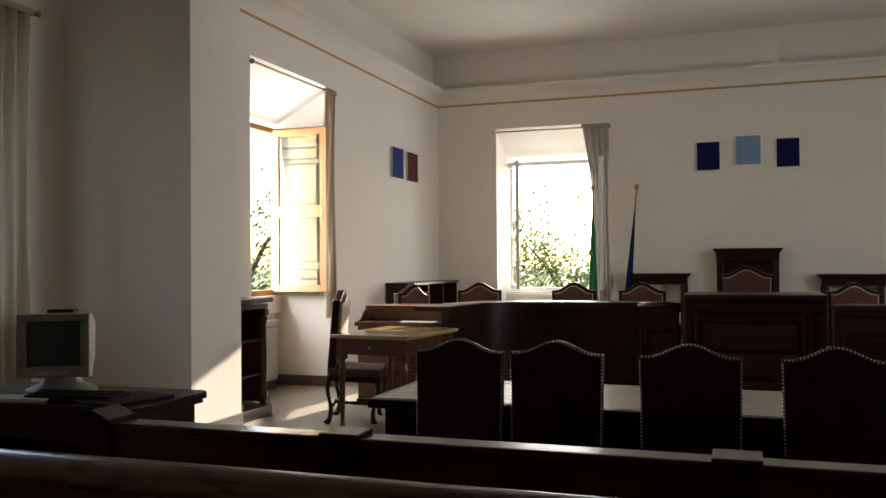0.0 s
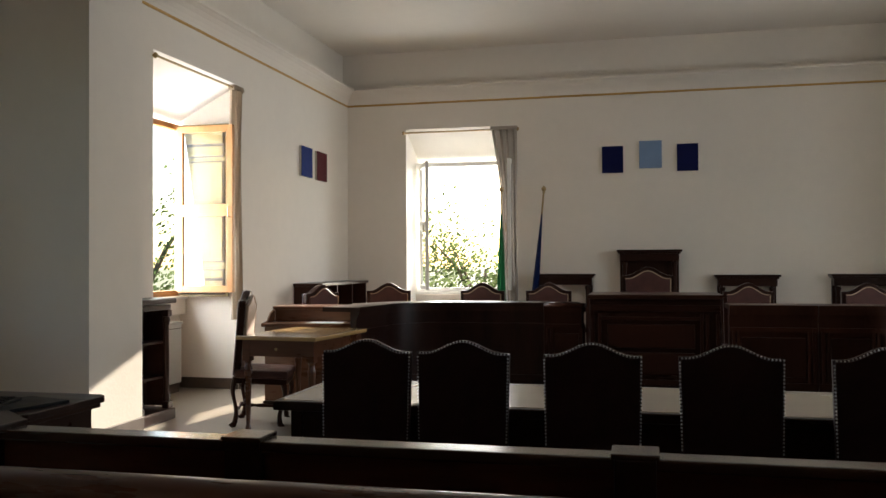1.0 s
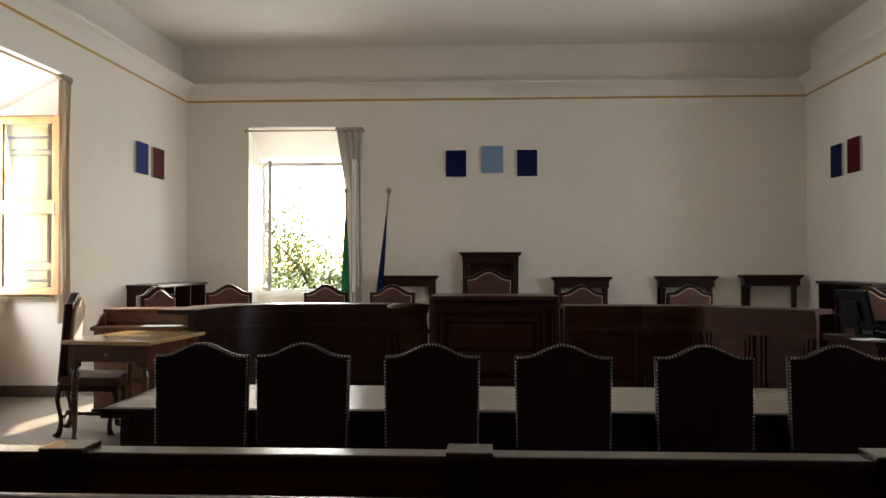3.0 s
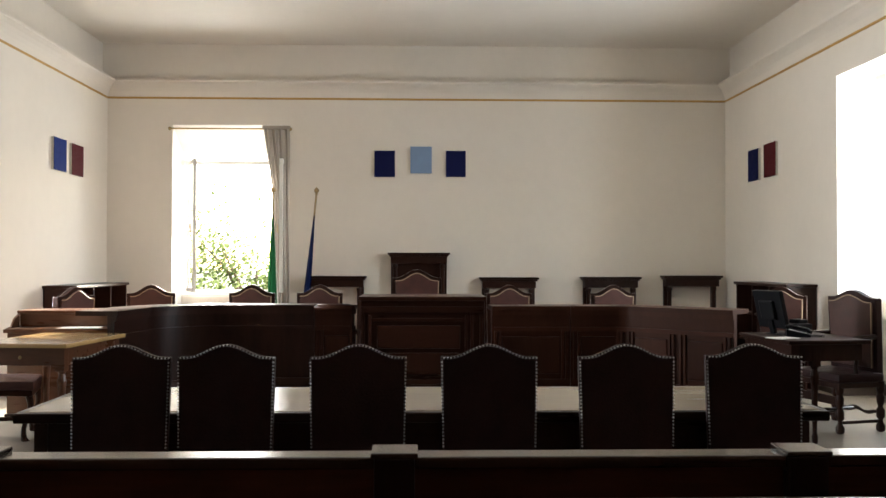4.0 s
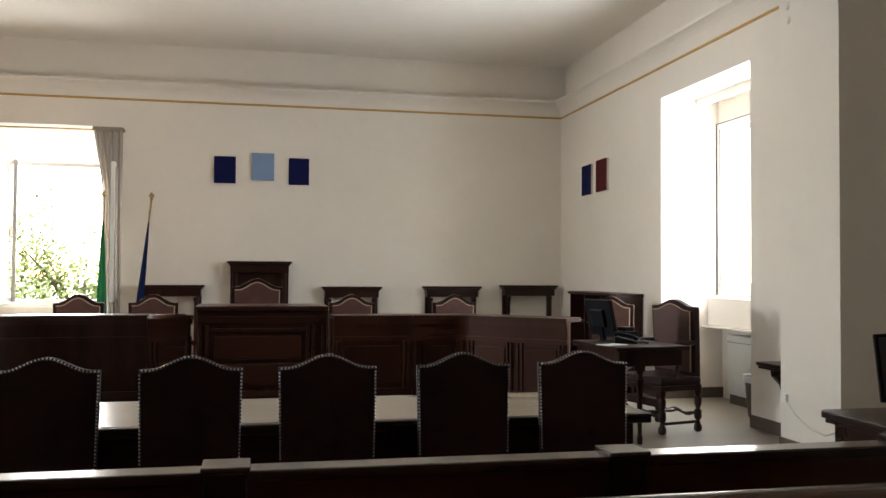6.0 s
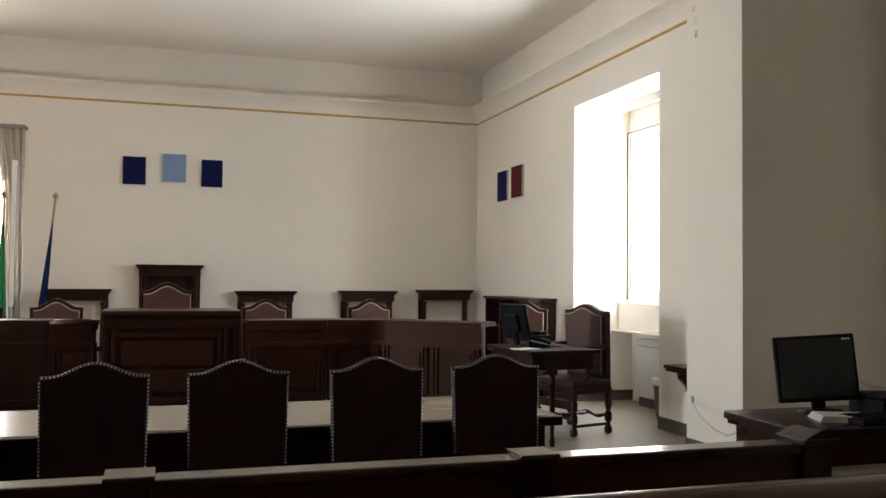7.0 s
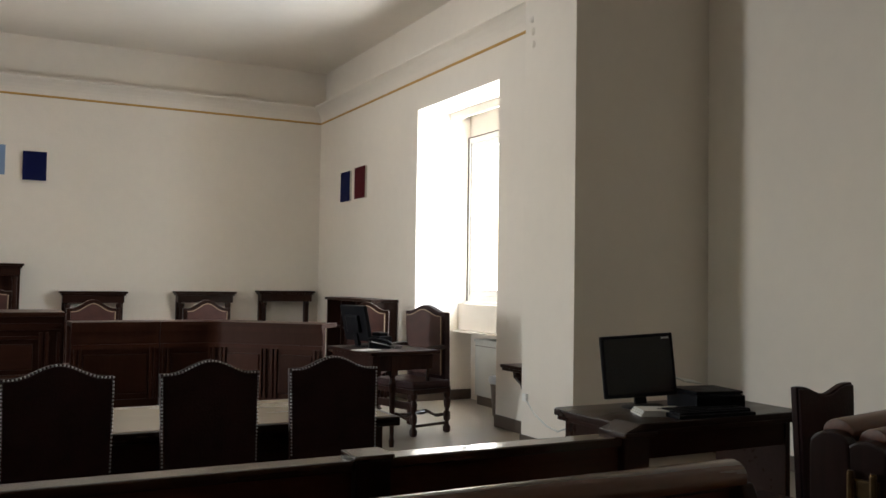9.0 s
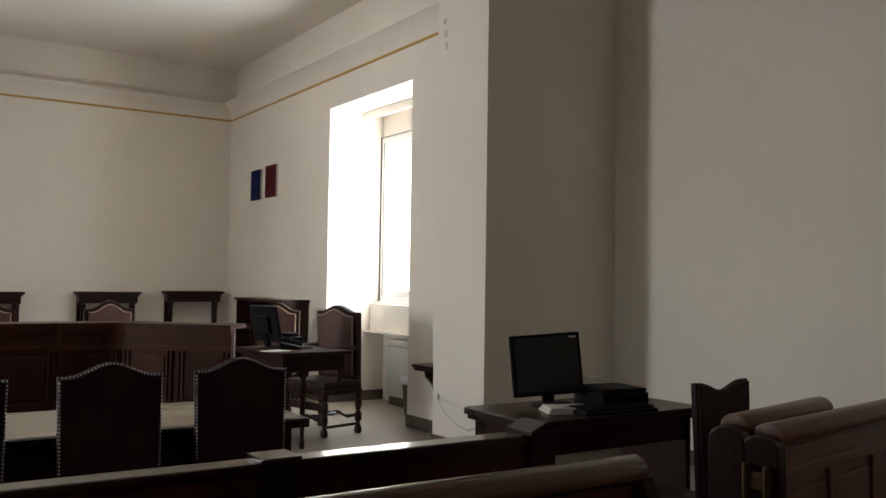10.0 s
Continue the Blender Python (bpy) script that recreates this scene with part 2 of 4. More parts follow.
def wall(name, axis, inner, outer, a, b, z1, hole=None, label="smooth cream plaster wall with faint stains"):
    """A wall between inner and outer along axis from a to b, with a hole (a0, a1, z0, z1) that goes through it."""
    bm = bmesh.new()

    def put(p, q, r, s):
        if axis == "x":
            box(p, q, inner, outer, r, s, bm=bm)
        else:
            box(inner, outer, p, q, r, s, bm=bm)

    if hole:
        h0, h1, r, s = hole
        put(a, h0, 0, z1)
        put(h1, b, 0, z1)
        put(h0, h1, s, z1)
        if r > 0:
            put(h0, h1, 0, r)
    else:
        put(a, b, 0, z1)
    return structure(name, bm, PLASTER, label, "wall")


structure("floor", box(NL - 0.8, NR + 0.8, YN - 0.3, YB + 0.8, -0.25, 0), FLOOR, "polished beige stone floor with soft reflections", "floor")
structure("ceiling", box(NL - 0.9, NR + 0.9, YN - 0.4, YB + 0.95, TOP, TOP + 0.2), CEILING, "plain cream painted ceiling", "ceiling")
W1 = (6.93, 8.58, 0.0, 3.26)
W2 = (-3.40, -1.80, 0.0, 3.26)
W3 = (7.056, 8.835, 0.0, 3.29)
wall("wall_north", "x", YB, YB + OUT, XL - OUT, XR + OUT, LEDGE, W2)
wall("wall_west", "y", XL, XL - OUT, 6.30, YB, LEDGE, W1)
wall("wall_east", "y", XR, XR + OUT, 6.05, YB, LEDGE, W3)
# the upper wall stands back behind the ledge
UP = 0.11
bm = box(XL - OUT, XR + OUT, YB + UP, YB + OUT, LEDGE, TOP)
structure("upper_wall_north", bm, PLASTER, "cream plaster frieze above the ledge", "wall")
structure("upper_wall_west", box(XL - UP, XL - OUT, 5.6, YB + UP, LEDGE, TOP), PLASTER, "cream plaster frieze above the ledge", "wall")
structure("upper_wall_east", box(XR + UP, XR + OUT, 5.34, YB + UP, LEDGE, TOP), PLASTER, "cream plaster frieze above the ledge", "wall")
# piers between the two parts of the room
structure("pier_west", box(NL - 0.6, -4.0, 5.61, 6.30, 0, TOP), PLASTER, "thick plastered pier beside the opening", "wall")
structure("pier_east", box(3.95, NR + 0.6, 5.34, 6.05, 0, TOP), PLASTER, "thick plastered pier beside the opening", "wall")
wall("wall_near_west", "y", NL, NL - 0.6, YN, 5.61, TOP, (2.75, 5.15, 1.0, 3.2))
wall("wall_near_east", "y", NR, NR + 0.6, YN, 5.34, TOP)
wall("wall_south", "x", YN, YN - 0.3, NL - 0.6, NR + 0.6, TOP)


def moulding(name, profile, mat, label, walls="nwe"):
    """A moulding along the front room's walls; the profile gives (how far it stands out, height)."""
    bm = bmesh.new()
    if "n" in walls:
        prism([(YB - d, z) for d, z in profile], XL, XR, "x", bm=bm)
    if "w" in walls:
        prism([(XL + d, z) for d, z in profile], 6.30, YB, "y", bm=bm)
    if "e" in walls:
        prism([(XR - d, z) for d, z in profile], 6.05, YB, "y", bm=bm)
    return structure(name, bm, mat, label, "trim")


moulding("cornice", [(-0.05, 3.645), (0.003, 3.645), (0.010, 3.675), (0.026, 3.715), (0.052, 3.757), (0.088, 3.795), (0.128, 3.822), (0.146, 3.828), (0.150, 3.834), (0.150, 3.856), (0.144, 3.862), (-0.05, 3.866)], PLASTER, "plaster ledge running round the room")
moulding("trim", [(-0.01, 3.618), (0.004, 3.618), (0.009, 3.630), (0.004, 3.646), (-0.01, 3.646)], GOLD, "thin ochre painted line round the walls")


def skirting(spans):
    bm = bmesh.new()
    for x0, x1, y0, y1 in spans:
        box(x0, x1, y0, y1, 0, 0.115, 0.006, bm=bm)
    return structure("baseboard", bm, SKIRT, "dark brown stone skirting", "baseboard")


T = 0.018
skirting([(XL, W2[0], YB - T, YB), (W2[1], XR, YB - T, YB), (XL, XL + T, 8.58, YB), (XL, XL + T, 6.3, 6.93), (XR - T, XR, 8.835, YB), (XR - T, XR, 6.05, 7.056),
          (XR, 5.05, 8.835 - T, 8.835), (XL - 0.70, XL, 8.58 - T, 8.58), (5.06 - T, 5.06, 7.06, 8.82), (XL - 0.7, XL - 0.7 + T, 6.94, 8.56),
          (3.95 - T, 3.95, 5.34, 6.05), (3.95, NR, 5.34 - T, 5.34), (NR - T, NR, YN, 5.32), (-4.0, -4.0 + T, 5.61, 6.3), (NL, -4.0, 5.61 - T, 5.61), (NL, NL + T, YN, 5.59)])


# ---- windows ----
def apron(name, axis, inner, outer, a, b, z1, ledge):
    """The thin wall below a window at the back of its recess, with a ledge on it."""
    bm = bmesh.new()
    if axis == "y":
        box(inner, outer, a, b, 0, z1, bm=bm)
        box(inner - 0.07 * (1 if outer > inner else -1), inner, a, b, ledge, z1 - 0.002, 0.008, bm=bm)
    else:
        box(a, b, inner, outer, 0, z1, bm=bm)
        box(a, b, inner - 0.07, inner, ledge, z1 - 0.002, 0.008, bm=bm)
    return structure(name, bm, PLASTER, "plastered wall below the window with a projecting ledge", "wall")


apron("window_apron_west", "y", -4.98, XL - OUT, W1[0], W1[1], 0.97, 0.80)
apron("window_apron_north", "x", 12.66, YB + OUT, W2[0], W2[1], 0.87, 0.72)
apron("window_apron_east", "y", 5.04, XR + OUT, W3[0], W3[1], 1.10, 0.76)
structure("window_ledge_east", box(4.86, 4.97, W3[0], W3[1], 0.80, 1.10, 0.006, bm=box(4.785, 4.97, W3[0], W3[1], 0.778, 0.797, 0.004)), PLASTER, "plastered breast of the window with a thin ledge above the radiator niche", "wall")
structure("window_head_east", box(5.00, 5.064, W3[0], W3[1], 3.03, W3[3]), PLASTER, "plastered panel over the window", "wall")
structure("window_lintel_east", box(4.73, 4.76, W3[0], W3[1], 3.20, W3[3], 0.004), PLASTER, "plastered lintel edge inside the window recess", "wall")

# sloping soffits over the recesses
structure("window_soffit_west", prism([(XL, W1[3]), (XL - OUT, 2.86), (XL - OUT, W1[3])], W1[0], W1[1], "y"), PLASTER, "sloping white plaster soffit of a window recess", "wall")
structure("window_soffit_north", prism([(YB, W2[3]), (YB + OUT, 2.84), (YB + OUT, W2[3])], W2[0], W2[1], "x"), PLASTER, "sloping white plaster soffit of a window recess", "wall")


def leaf(parent, name, wide, high, mat, m, rail=None, bar=0.075, thick=0.045):
    """A glazed window leaf hinged at x = 0: frame, a rail across and the panes."""
    bm = bmesh.new()
    box(0, bar, -thick / 2, thick / 2, 0, high, 0.004, bm=bm)
    box(wide - bar, wide, -thick / 2, thick / 2, 0, high, 0.004, bm=bm)
    box(bar, wide - bar, -thick / 2, thick / 2, 0, bar, 0.004, bm=bm)
    box(bar, wide - bar, -thick / 2, thick / 2, high - bar, high, 0.004, bm=bm)
    rails = [rail] if rail else []
    for z0, z1 in rails:
        box(bar, wide - bar, -thick / 2, thick / 2, z0, z1, 0.004, bm=bm)
    f = part(name, bm, mat, parent)
    f.matrix_basis = m
    edges = [bar] + [z for r in rails for z in r] + [high - bar]
    for z0, z1 in zip(edges[::2], edges[1::2]):
        g = part("pane", box(bar - 0.01, wide - bar + 0.01, -0.003, 0.003, z0 - 0.01, z1 + 0.01), GLASS, f, "clear glass pane")
        g.visible_shadow = False
    part("window_handle", tube([(wide - bar / 2, -thick / 2, high * 0.45), (wide - bar / 2, -thick / 2 - 0.03, high * 0.45), (wide - bar / 2, -thick / 2 - 0.035, high * 0.45 + 0.11)], 0.008, 6), BRASS, f, "small brass handle")
    return f


def window_frame(parent, wide, high, mat, bar=0.06, thick=0.08, middle=False):
    bm = bmesh.new()
    box(0, bar, 0, thick, 0, high, 0.004, bm=bm)
    box(wide - bar, wide, 0, thick, 0, high, 0.004, bm=bm)
    box(bar, wide - bar, 0, thick, 0, bar, 0.004, bm=bm)
    box(bar, wide - bar, 0, thick, high - bar, high, 0.004, bm=bm)
    if middle:
        box(wide / 2 - bar / 2, wide / 2 + bar / 2, 0, thick, bar, high - bar, 0.004, bm=bm)
    part("window_frame", bm, mat, parent)
    part("window_sill", box(-0.0, wide, -0.05, thick, -0.035, -0.002, 0.006), WHITE_PAINT, parent, "white sill")


# west window: honey oak, its far leaf stands open square to the wall
w = tagged(new("window_1"), "honey oak casement window with one leaf open", "window", "", "structure")
w.matrix_basis = pose(-4.93, W1[0], 1.0, 0, 0, 90)
window_frame(w, W1[1] - W1[0], 1.84, OAK)
leaf(w, "open_leaf", 0.66, 1.76, OAK, pose(W1[1] - W1[0] - 0.20, -0.04, 0.04, 0, 0, -92), (0.80, 0.93), 0.07)

# cream shutter folded against the jamb behind the open leaf
def folded_shutter(m, wide, high):
    s = thing("shutter", "cream painted panelled shutter folded against the window jamb", "shutter", m)
    part("board", box(0, wide, -0.012, 0.012, 0, high, 0.003), CREAM_PAINT, s)
    for z0, z1 in ((0.04, 0.17), (0.20, 0.28), (0.38, 1.43), (1.50, 1.60), (1.63, high - 0.03)):
        part("panel", box(0.07, wide - 0.05, -0.034, -0.012, z0, z1, 0.006), CREAM_PAINT, s)
        part("moulding", box(0.055, wide - 0.035, -0.026, -0.012, z0 - 0.015, z1 + 0.015, 0.003), SKIRT, s, "dark moulding round the panel")
    return s


folded_shutter(pose(-4.97, 8.47, 0.99), 0.62, 1.84)

# north window: leaves open inwards
w = tagged(new("window_2"), "white and wood casement window, wide open to the garden", "window", "", "structure")
w.matrix_basis = pose(W2[0], 12.66, 0.90)
window_frame(w, W2[1] - W2[0], 1.93, WHITE_PAINT)
leaf(w, "open_leaf", 0.72, 1.83, WHITE_PAINT, pose(0.075, -0.03, 0.05, 0, 0, -68), (0.86, 0.98), 0.06)
leaf(w, "open_leaf", 0.72, 1.83, WHITE_PAINT, pose(W2[1] - W2[0] - 0.075, -0.03, 0.05, 0, 0, 270), None, 0.06)

# east window: white, closed
w = tagged(new("window_3"), "white framed closed casement window", "window", "", "structure")
w.matrix_basis = pose(4.98, W3[1], 1.13, 0, 0, -90)
window_frame(w, W3[1] - W3[0], 1.90, WHITE_PAINT, 0.07)
# thin dark strips added so that the white frame keeps a drawn outline
part("outline_strip", box(0.002, 0.009, -0.012, 0.0, 0.0, 1.90, bm=box(0.009, W3[1] - W3[0] - 0.009, -0.012, 0.0, 1.893, 1.90)), SKIRT, w, "dark strip added to outline the frame")
part("outline_strip", box(0.066, 0.074, -0.006, 0.0, 0.07, 1.83), SKIRT, w, "dark strip added to outline the frame")
for i in range(2):
    leaf(w, "closed_leaf", (W3[1] - W3[0] - 0.12) / 2, 1.76, WHITE_PAINT, pose(0.06 + i * (W3[1] - W3[0] - 0.12) / 2, 0.02, 0.06), None, 0.07)

# the curtained window of the near part
w = tagged(new("window_4"), "white window with a beige curtain drawn aside", "window", "", "structure")
w.matrix_basis = pose(NL - 0.35, 2.75, 1.0, 0, 0, 90)
window_frame(w, 2.4, 2.2, WHITE_PAINT, middle=True)


def curtain(name, label, m, wide, high, folds, depth, mat, gather=0.0):
    """A hanging cloth with folds, drawn in a little towards the bottom."""
    c = thing(name, label, "curtain", m)
    bm = bmesh.new()
    cols, rows = folds * 8, 14
    grid = []
    for r in range(rows + 1):
        v = r / rows
        row = []
        for k in range(cols + 1):
            u = k / cols
            a = u * folds * 2 * math.pi
            d = depth * (0.7 + 0.3 * math.sin(3 * u + 5 * v)) * math.sin(a + 0.5 * math.sin(4 * v))
            row.append(bm.verts.new((wide * (1 - (1 - u) * (1 - gather * min(1, 3 * v) * 2.2)) + 0.006 * math.sin(9 * v + k), d, high * (1 - v))))
        grid.append(row)
    for r in range(rows):
        for k in range(cols):
            bm.faces.new((grid[r][k], grid[r][k + 1], grid[r + 1][k + 1], grid[r + 1][k]))
    part("cloth", bm, mat, c, "", True)
    part("heading", box(-0.01, wide + 0.01, -depth * 0.9, depth * 0.9, high - 0.02, high + 0.03, 0.006), mat, c)
    return c


curtain("curtain", "grey hanging curtain gathered beside the open window", pose(-2.14, 12.03, 0.35), 0.36, 2.86, 4, 0.045, CURTAIN, 0.17)
curtain("curtain", "pale brown hanging curtain gathered beside the oak window", pose(XL + 0.02, 8.40, 0.75, 0, 0, 90), 0.20, 2.45, 3, 0.04, CURTAIN_BROWN)
curtain("curtain", "beige curtain hanging before the near window", pose(NL + 0.09, 4.55, 0.25, 0, 0, 90), 0.60, 3.0, 5, 0.05, CURTAIN_BEIGE)


def rod(label, a, b):
    c = thing("curtain_rod", label, "curtain rod")
    part("pole", tube([a, b], 0.012, 8), BRASS, c)
    for p in (a, b):
        out = Vector((-0.10, 0, 0)) if a[0] == b[0] else Vector((0, 0.07, 0))
        part("bracket", tube([Vector(p), Vector(p) + out], 0.008, 6), BRASS, c)
        part("finial", lathe([(0.0, -0.03), (0.02, -0.015), (0.024, 0.0), (0.02, 0.015), (0.0, 0.03)], 10, m=Matrix.Translation(p)), BRASS, c, "", True)


rod("thin curtain rod across the window head", (-3.42, 12.04, 3.20), (-1.77, 12.04, 3.20))
rod("thin curtain rod before the near window", (NL + 0.09, 2.6, 3.27), (NL + 0.09, 5.25, 3.27))
rod("thin curtain rod across the window head", (XL + 0.03, 6.92, 3.20), (XL + 0.03, 8.62, 3.20))


# ---- radiators ----
def radiator(m, wide, high):
    r = thing("radiator", "grey enamelled radiator cabinet below the window", "radiator", m)
    part("body", box(0, wide, 0, 0.16, 0.10, high - 0.03, 0.01), GREY_METAL, r)
    part("top_plate", box(-0.01, wide + 0.01, -0.012, 0.17, high - 0.03, high, 0.006), GREY_METAL, r)
    part("plinth", box(0.02, wide - 0.02, 0.02, 0.15, 0, 0.10), SKIRT, r)
    part("seam", box(0.0, wide, -0.003, 0.004, high - 0.075, high - 0.068), SKIRT, r)
    return r


radiator(pose(4.86, 8.42, 0, 0, 0, -90), 1.30, 0.72)
radiator(pose(-4.80, 7.05, 0, 0, 0, 90), 1.25, 0.74)


# ---- pictures ----
def picture(label, mat, m, wide=0.30, high=0.385):
    p = thing("wall_panel", label, "picture", m, "plain coloured canvases on the walls")
    part("canvas", box(-wide / 2, wide / 2, -0.036, -0.028, -high / 2, high / 2, 0.003), mat, p)
    part("stretcher", box(-wide / 2 + 0.002, wide / 2 - 0.002, -0.028, 0, -high / 2 + 0.002, high / 2 - 0.002), CANVAS_EDGE, p)
    return p


picture("dark navy blue canvas hung on the plaster wall", NAVY, pose(-0.470, YB, 2.730), 0.286, 0.366)
picture("pale sky blue canvas hung on the plaster wall", SKYBLUE, pose(0.034, YB, 2.785), 0.298, 0.373)
picture("dark navy blue canvas hung on the plaster wall", NAVY, pose(0.517, YB, 2.732), 0.276, 0.366)
picture("royal blue canvas hung near the corner", ROYAL, pose(XL, 10.45, 2.637, 0, 0, 90), 0.36)
picture("dark red canvas hung near the corner", MAROON, pose(XL, 10.98, 2.63, 0, 0, 90), 0.36)
picture("navy blue canvas hung near the corner", NAVY, pose(XR, 11.00, 2.61, 0, 0, -90), 0.33, 0.40)
picture("dark red canvas hung near the corner", MAROON, pose(XR, 10.48, 2.62, 0, 0, -90), 0.35, 0.41)


# ---- chairs ----
def camel(wide, high, rise, base=0.0, steps=20):
    """The outline (x, z) of a chair back with a camel-back top."""
    h = wide / 2
    out = [(-h + 0.012, base), (h - 0.012, base), (h, high - rise)]
    for i in range(1, steps):
        u = 1 - 2 * i / steps
        out.append((h * u * 0.985, high - rise + rise * (0.5 + 0.5 * math.cos(math.pi * min(1, abs(u) * 1.18)))))
    out.append((-h, high - rise))
    return out


def nails(line, y, radius, step):
    """Round nail heads along a line of (x, z), joined into one mesh."""
    bm = bmesh.new()
    left = 0.0
    for (xa, za), (xb, zb) in zip(line, line[1:]):
        d = math.hypot(xb - xa, zb - za)
        while left < d:
            p = Vector((xa + (xb - xa) * left / d, y, za + (zb - za) * left / d))
            bmesh.ops.create_icosphere(bm, subdivisions=1, radius=radius, matrix=Matrix.Translation(p))
            left += step
        left -= d
    return bm


def curved_leg(x, y, z1, out_x, out_y):
    path, rad = [], []
    for i in range(11):
        v = i / 10
        s = math.sin(v * 2 * math.pi) * 0.022 * (1 - 0.3 * v)
        path.append((x + out_x * s, y + out_y * s, z1 * (1 - v)))
        rad.append(0.026 - 0.010 * math.sin(v * math.pi) + (0.008 if v > 0.9 else 0))
    path[-1] = (path[-1][0] + out_x * 0.012, path[-1][1] + out_y * 0.012, 0.0)
    return tube(path, rad, 8)


def turned_leg(x, y, z1):
    prof = [(0.020, 0.0), (0.034, 0.012), (0.036, 0.05), (0.022, 0.075), (0.018, 0.10), (0.033, 0.12), (0.033, 0.18), (0.018, 0.20), (0.030, 0.24), (0.034, 0.28), (0.022, 0.31), (0.033, 0.33), (0.033, z1)]
    return lathe(prof, 10, m=Matrix.Translation((x, y, 0)))


def high_chair(label, m, group, wide=0.362, high=1.05, rise=0.047, base=0.40, arms=False, leather=None, wood=None, braid=True, depth=0.44, pad=None, nailed=True):
    """A high-backed leather chair that looks along +y; its back stands at y = 0."""
    leather, wood = leather or LEATHER, wood or WOOD
    c = thing("armchair" if arms else "chair", label, "armchair" if arms else "chair", m, group)
    line = camel(wide, high, rise, base)
    back = 0.028 if arms or leather is LEATHER_RED else 0.004
    lean = Matrix.Rotation(radians(-2.0), 4, "X")
    part("back_frame", prism(line, -0.022, back, "y", 0.005, m=lean), wood if braid and leather is LEATHER_RED else leather, c)
    inner = camel(wide - 0.075, high - 0.042, rise * 0.9, base + 0.07)
    br = part("backrest", prism(camel(wide - 0.012, high - 0.008, rise, base + 0.004), -0.034, -0.020, "y", 0.005, m=lean), leather, c, "brown leather outer back")
    bp = part("back_pad", prism(inner, back - 0.004, back + 0.022, "y", 0.010, m=lean), pad or LEATHER_RED, c, "padded leather")
    if braid:
        pts = [(x, back + 0.021, z) for x, z in camel(wide - 0.072, high - 0.040, rise * 0.9, base + 0.07)]
        part("braid", tube(pts[2:] + pts[:1], 0.0055, 5, m=lean), PIPING, bp, "pale braid edging")
    rim = camel(wide - 0.007, high - 0.004, rise, base)
    if nailed:
        nb = nails(rim[2:], -0.035, 0.0039, 0.0130)
        side = [(rim[-1][0], high - rise - 0.02), (rim[-1][0] + 0.006, high * 0.63)]
        me = nails(side, -0.035, 0.0039, 0.0130)
        join(me, nb)
        me = nails([(-x, z) for x, z in side], -0.035, 0.0039, 0.0130)
        join(me, nb)
        bmesh.ops.transform(nb, matrix=lean, verts=nb.verts)
        n = part("nail_trim", nb, NAIL, br, "row of bright nail heads", True)
        n["kind"] = "stuff"
    sw = wide / 2 + 0.015
    part("seat", box(-sw, sw, 0.0, depth, 0.405, 0.475, 0.022), leather, c, "leather covered seat")
    part("seat_rail", box(-sw + 0.01, sw - 0.01, 0.01, depth - 0.01, 0.36, 0.405, 0.006), wood, c)
    for x in (-1, 1):
        part("leg", turned_leg(x * (sw - 0.035), depth - 0.04, 0.37) if arms else curved_leg(x * (sw - 0.035), depth - 0.04, 0.37, x * 0.3, 1), wood, c, "", True)
        part("leg", turned_leg(x * (sw - 0.035), 0.01, 0.41) if arms else curved_leg(x * (sw - 0.035), 0.01, 0.41, x * 0.2, -1), wood, c, "", True)
    for y in (0.03, depth - 0.06):
        pts = [(-sw + 0.04 + (2 * sw - 0.08) * i / 12, y, 0.15 + 0.012 * math.cos(i * math.pi / 3)) for i in range(13)]
        part("stretcher", tube(pts, [0.011 + 0.006 * abs(math.sin(i * math.pi / 4)) for i in range(13)], 7), wood, c, "", True)
    pts = [(0, 0.03 + (depth - 0.09) * i / 12, 0.15) for i in range(13)]
    part("stretcher", tube(pts, [0.011 + 0.007 * abs(math.sin(i * math.pi / 4)) for i in range(13)], 7), wood, c, "", True)
    if arms:
        part("front_rail", box(-sw + 0.05, sw - 0.05, depth - 0.055, depth - 0.03, 0.22, 0.29, 0.008), wood, c, "carved front rail")
        for x in (-1, 1):
            part("side_rail", box(x * (sw - 0.035) - 0.011, x * (sw - 0.035) + 0.011, 0.04, depth - 0.07, 0.075, 0.10, 0.004), wood, c)
            pts = [(x * (sw - 0.045), 0.0, 0.76), (x * (sw - 0.035), 0.09, 0.765), (x * (sw - 0.025), 0.19, 0.76), (x * (sw - 0.03), 0.26, 0.75), (x * (sw - 0.03), 0.28, 0.73)]
            part("armrest", tube(pts, [0.02, 0.021, 0.022, 0.024, 0.016], 8), wood, c, "", True)
            pts = [(x * (sw - 0.032), 0.24, 0.75), (x * (sw - 0.04), 0.22, 0.64), (x * (sw - 0.03), 0.25, 0.54), (x * (sw - 0.04), 0.24, 0.40)]
            part("arm_post", tube(pts, [0.016, 0.02, 0.016, 0.019], 8), wood, c, "", True)
    return c


ROW = "high-backed chairs along the long table"
first = high_chair("dark brown leather high-backed chair at the long table", pose(-1.101, 3.26, 0, 0, 0, 0), ROW)
for x, y, a in ((-0.715, 3.27, -1.5), (-0.222, 3.26, 1), (0.268, 3.26, -1), (0.787, 3.26, 0.5), (1.279, 3.28, -3)):
    copy_thing(first, pose(x, y, 0, 0, 0, a))

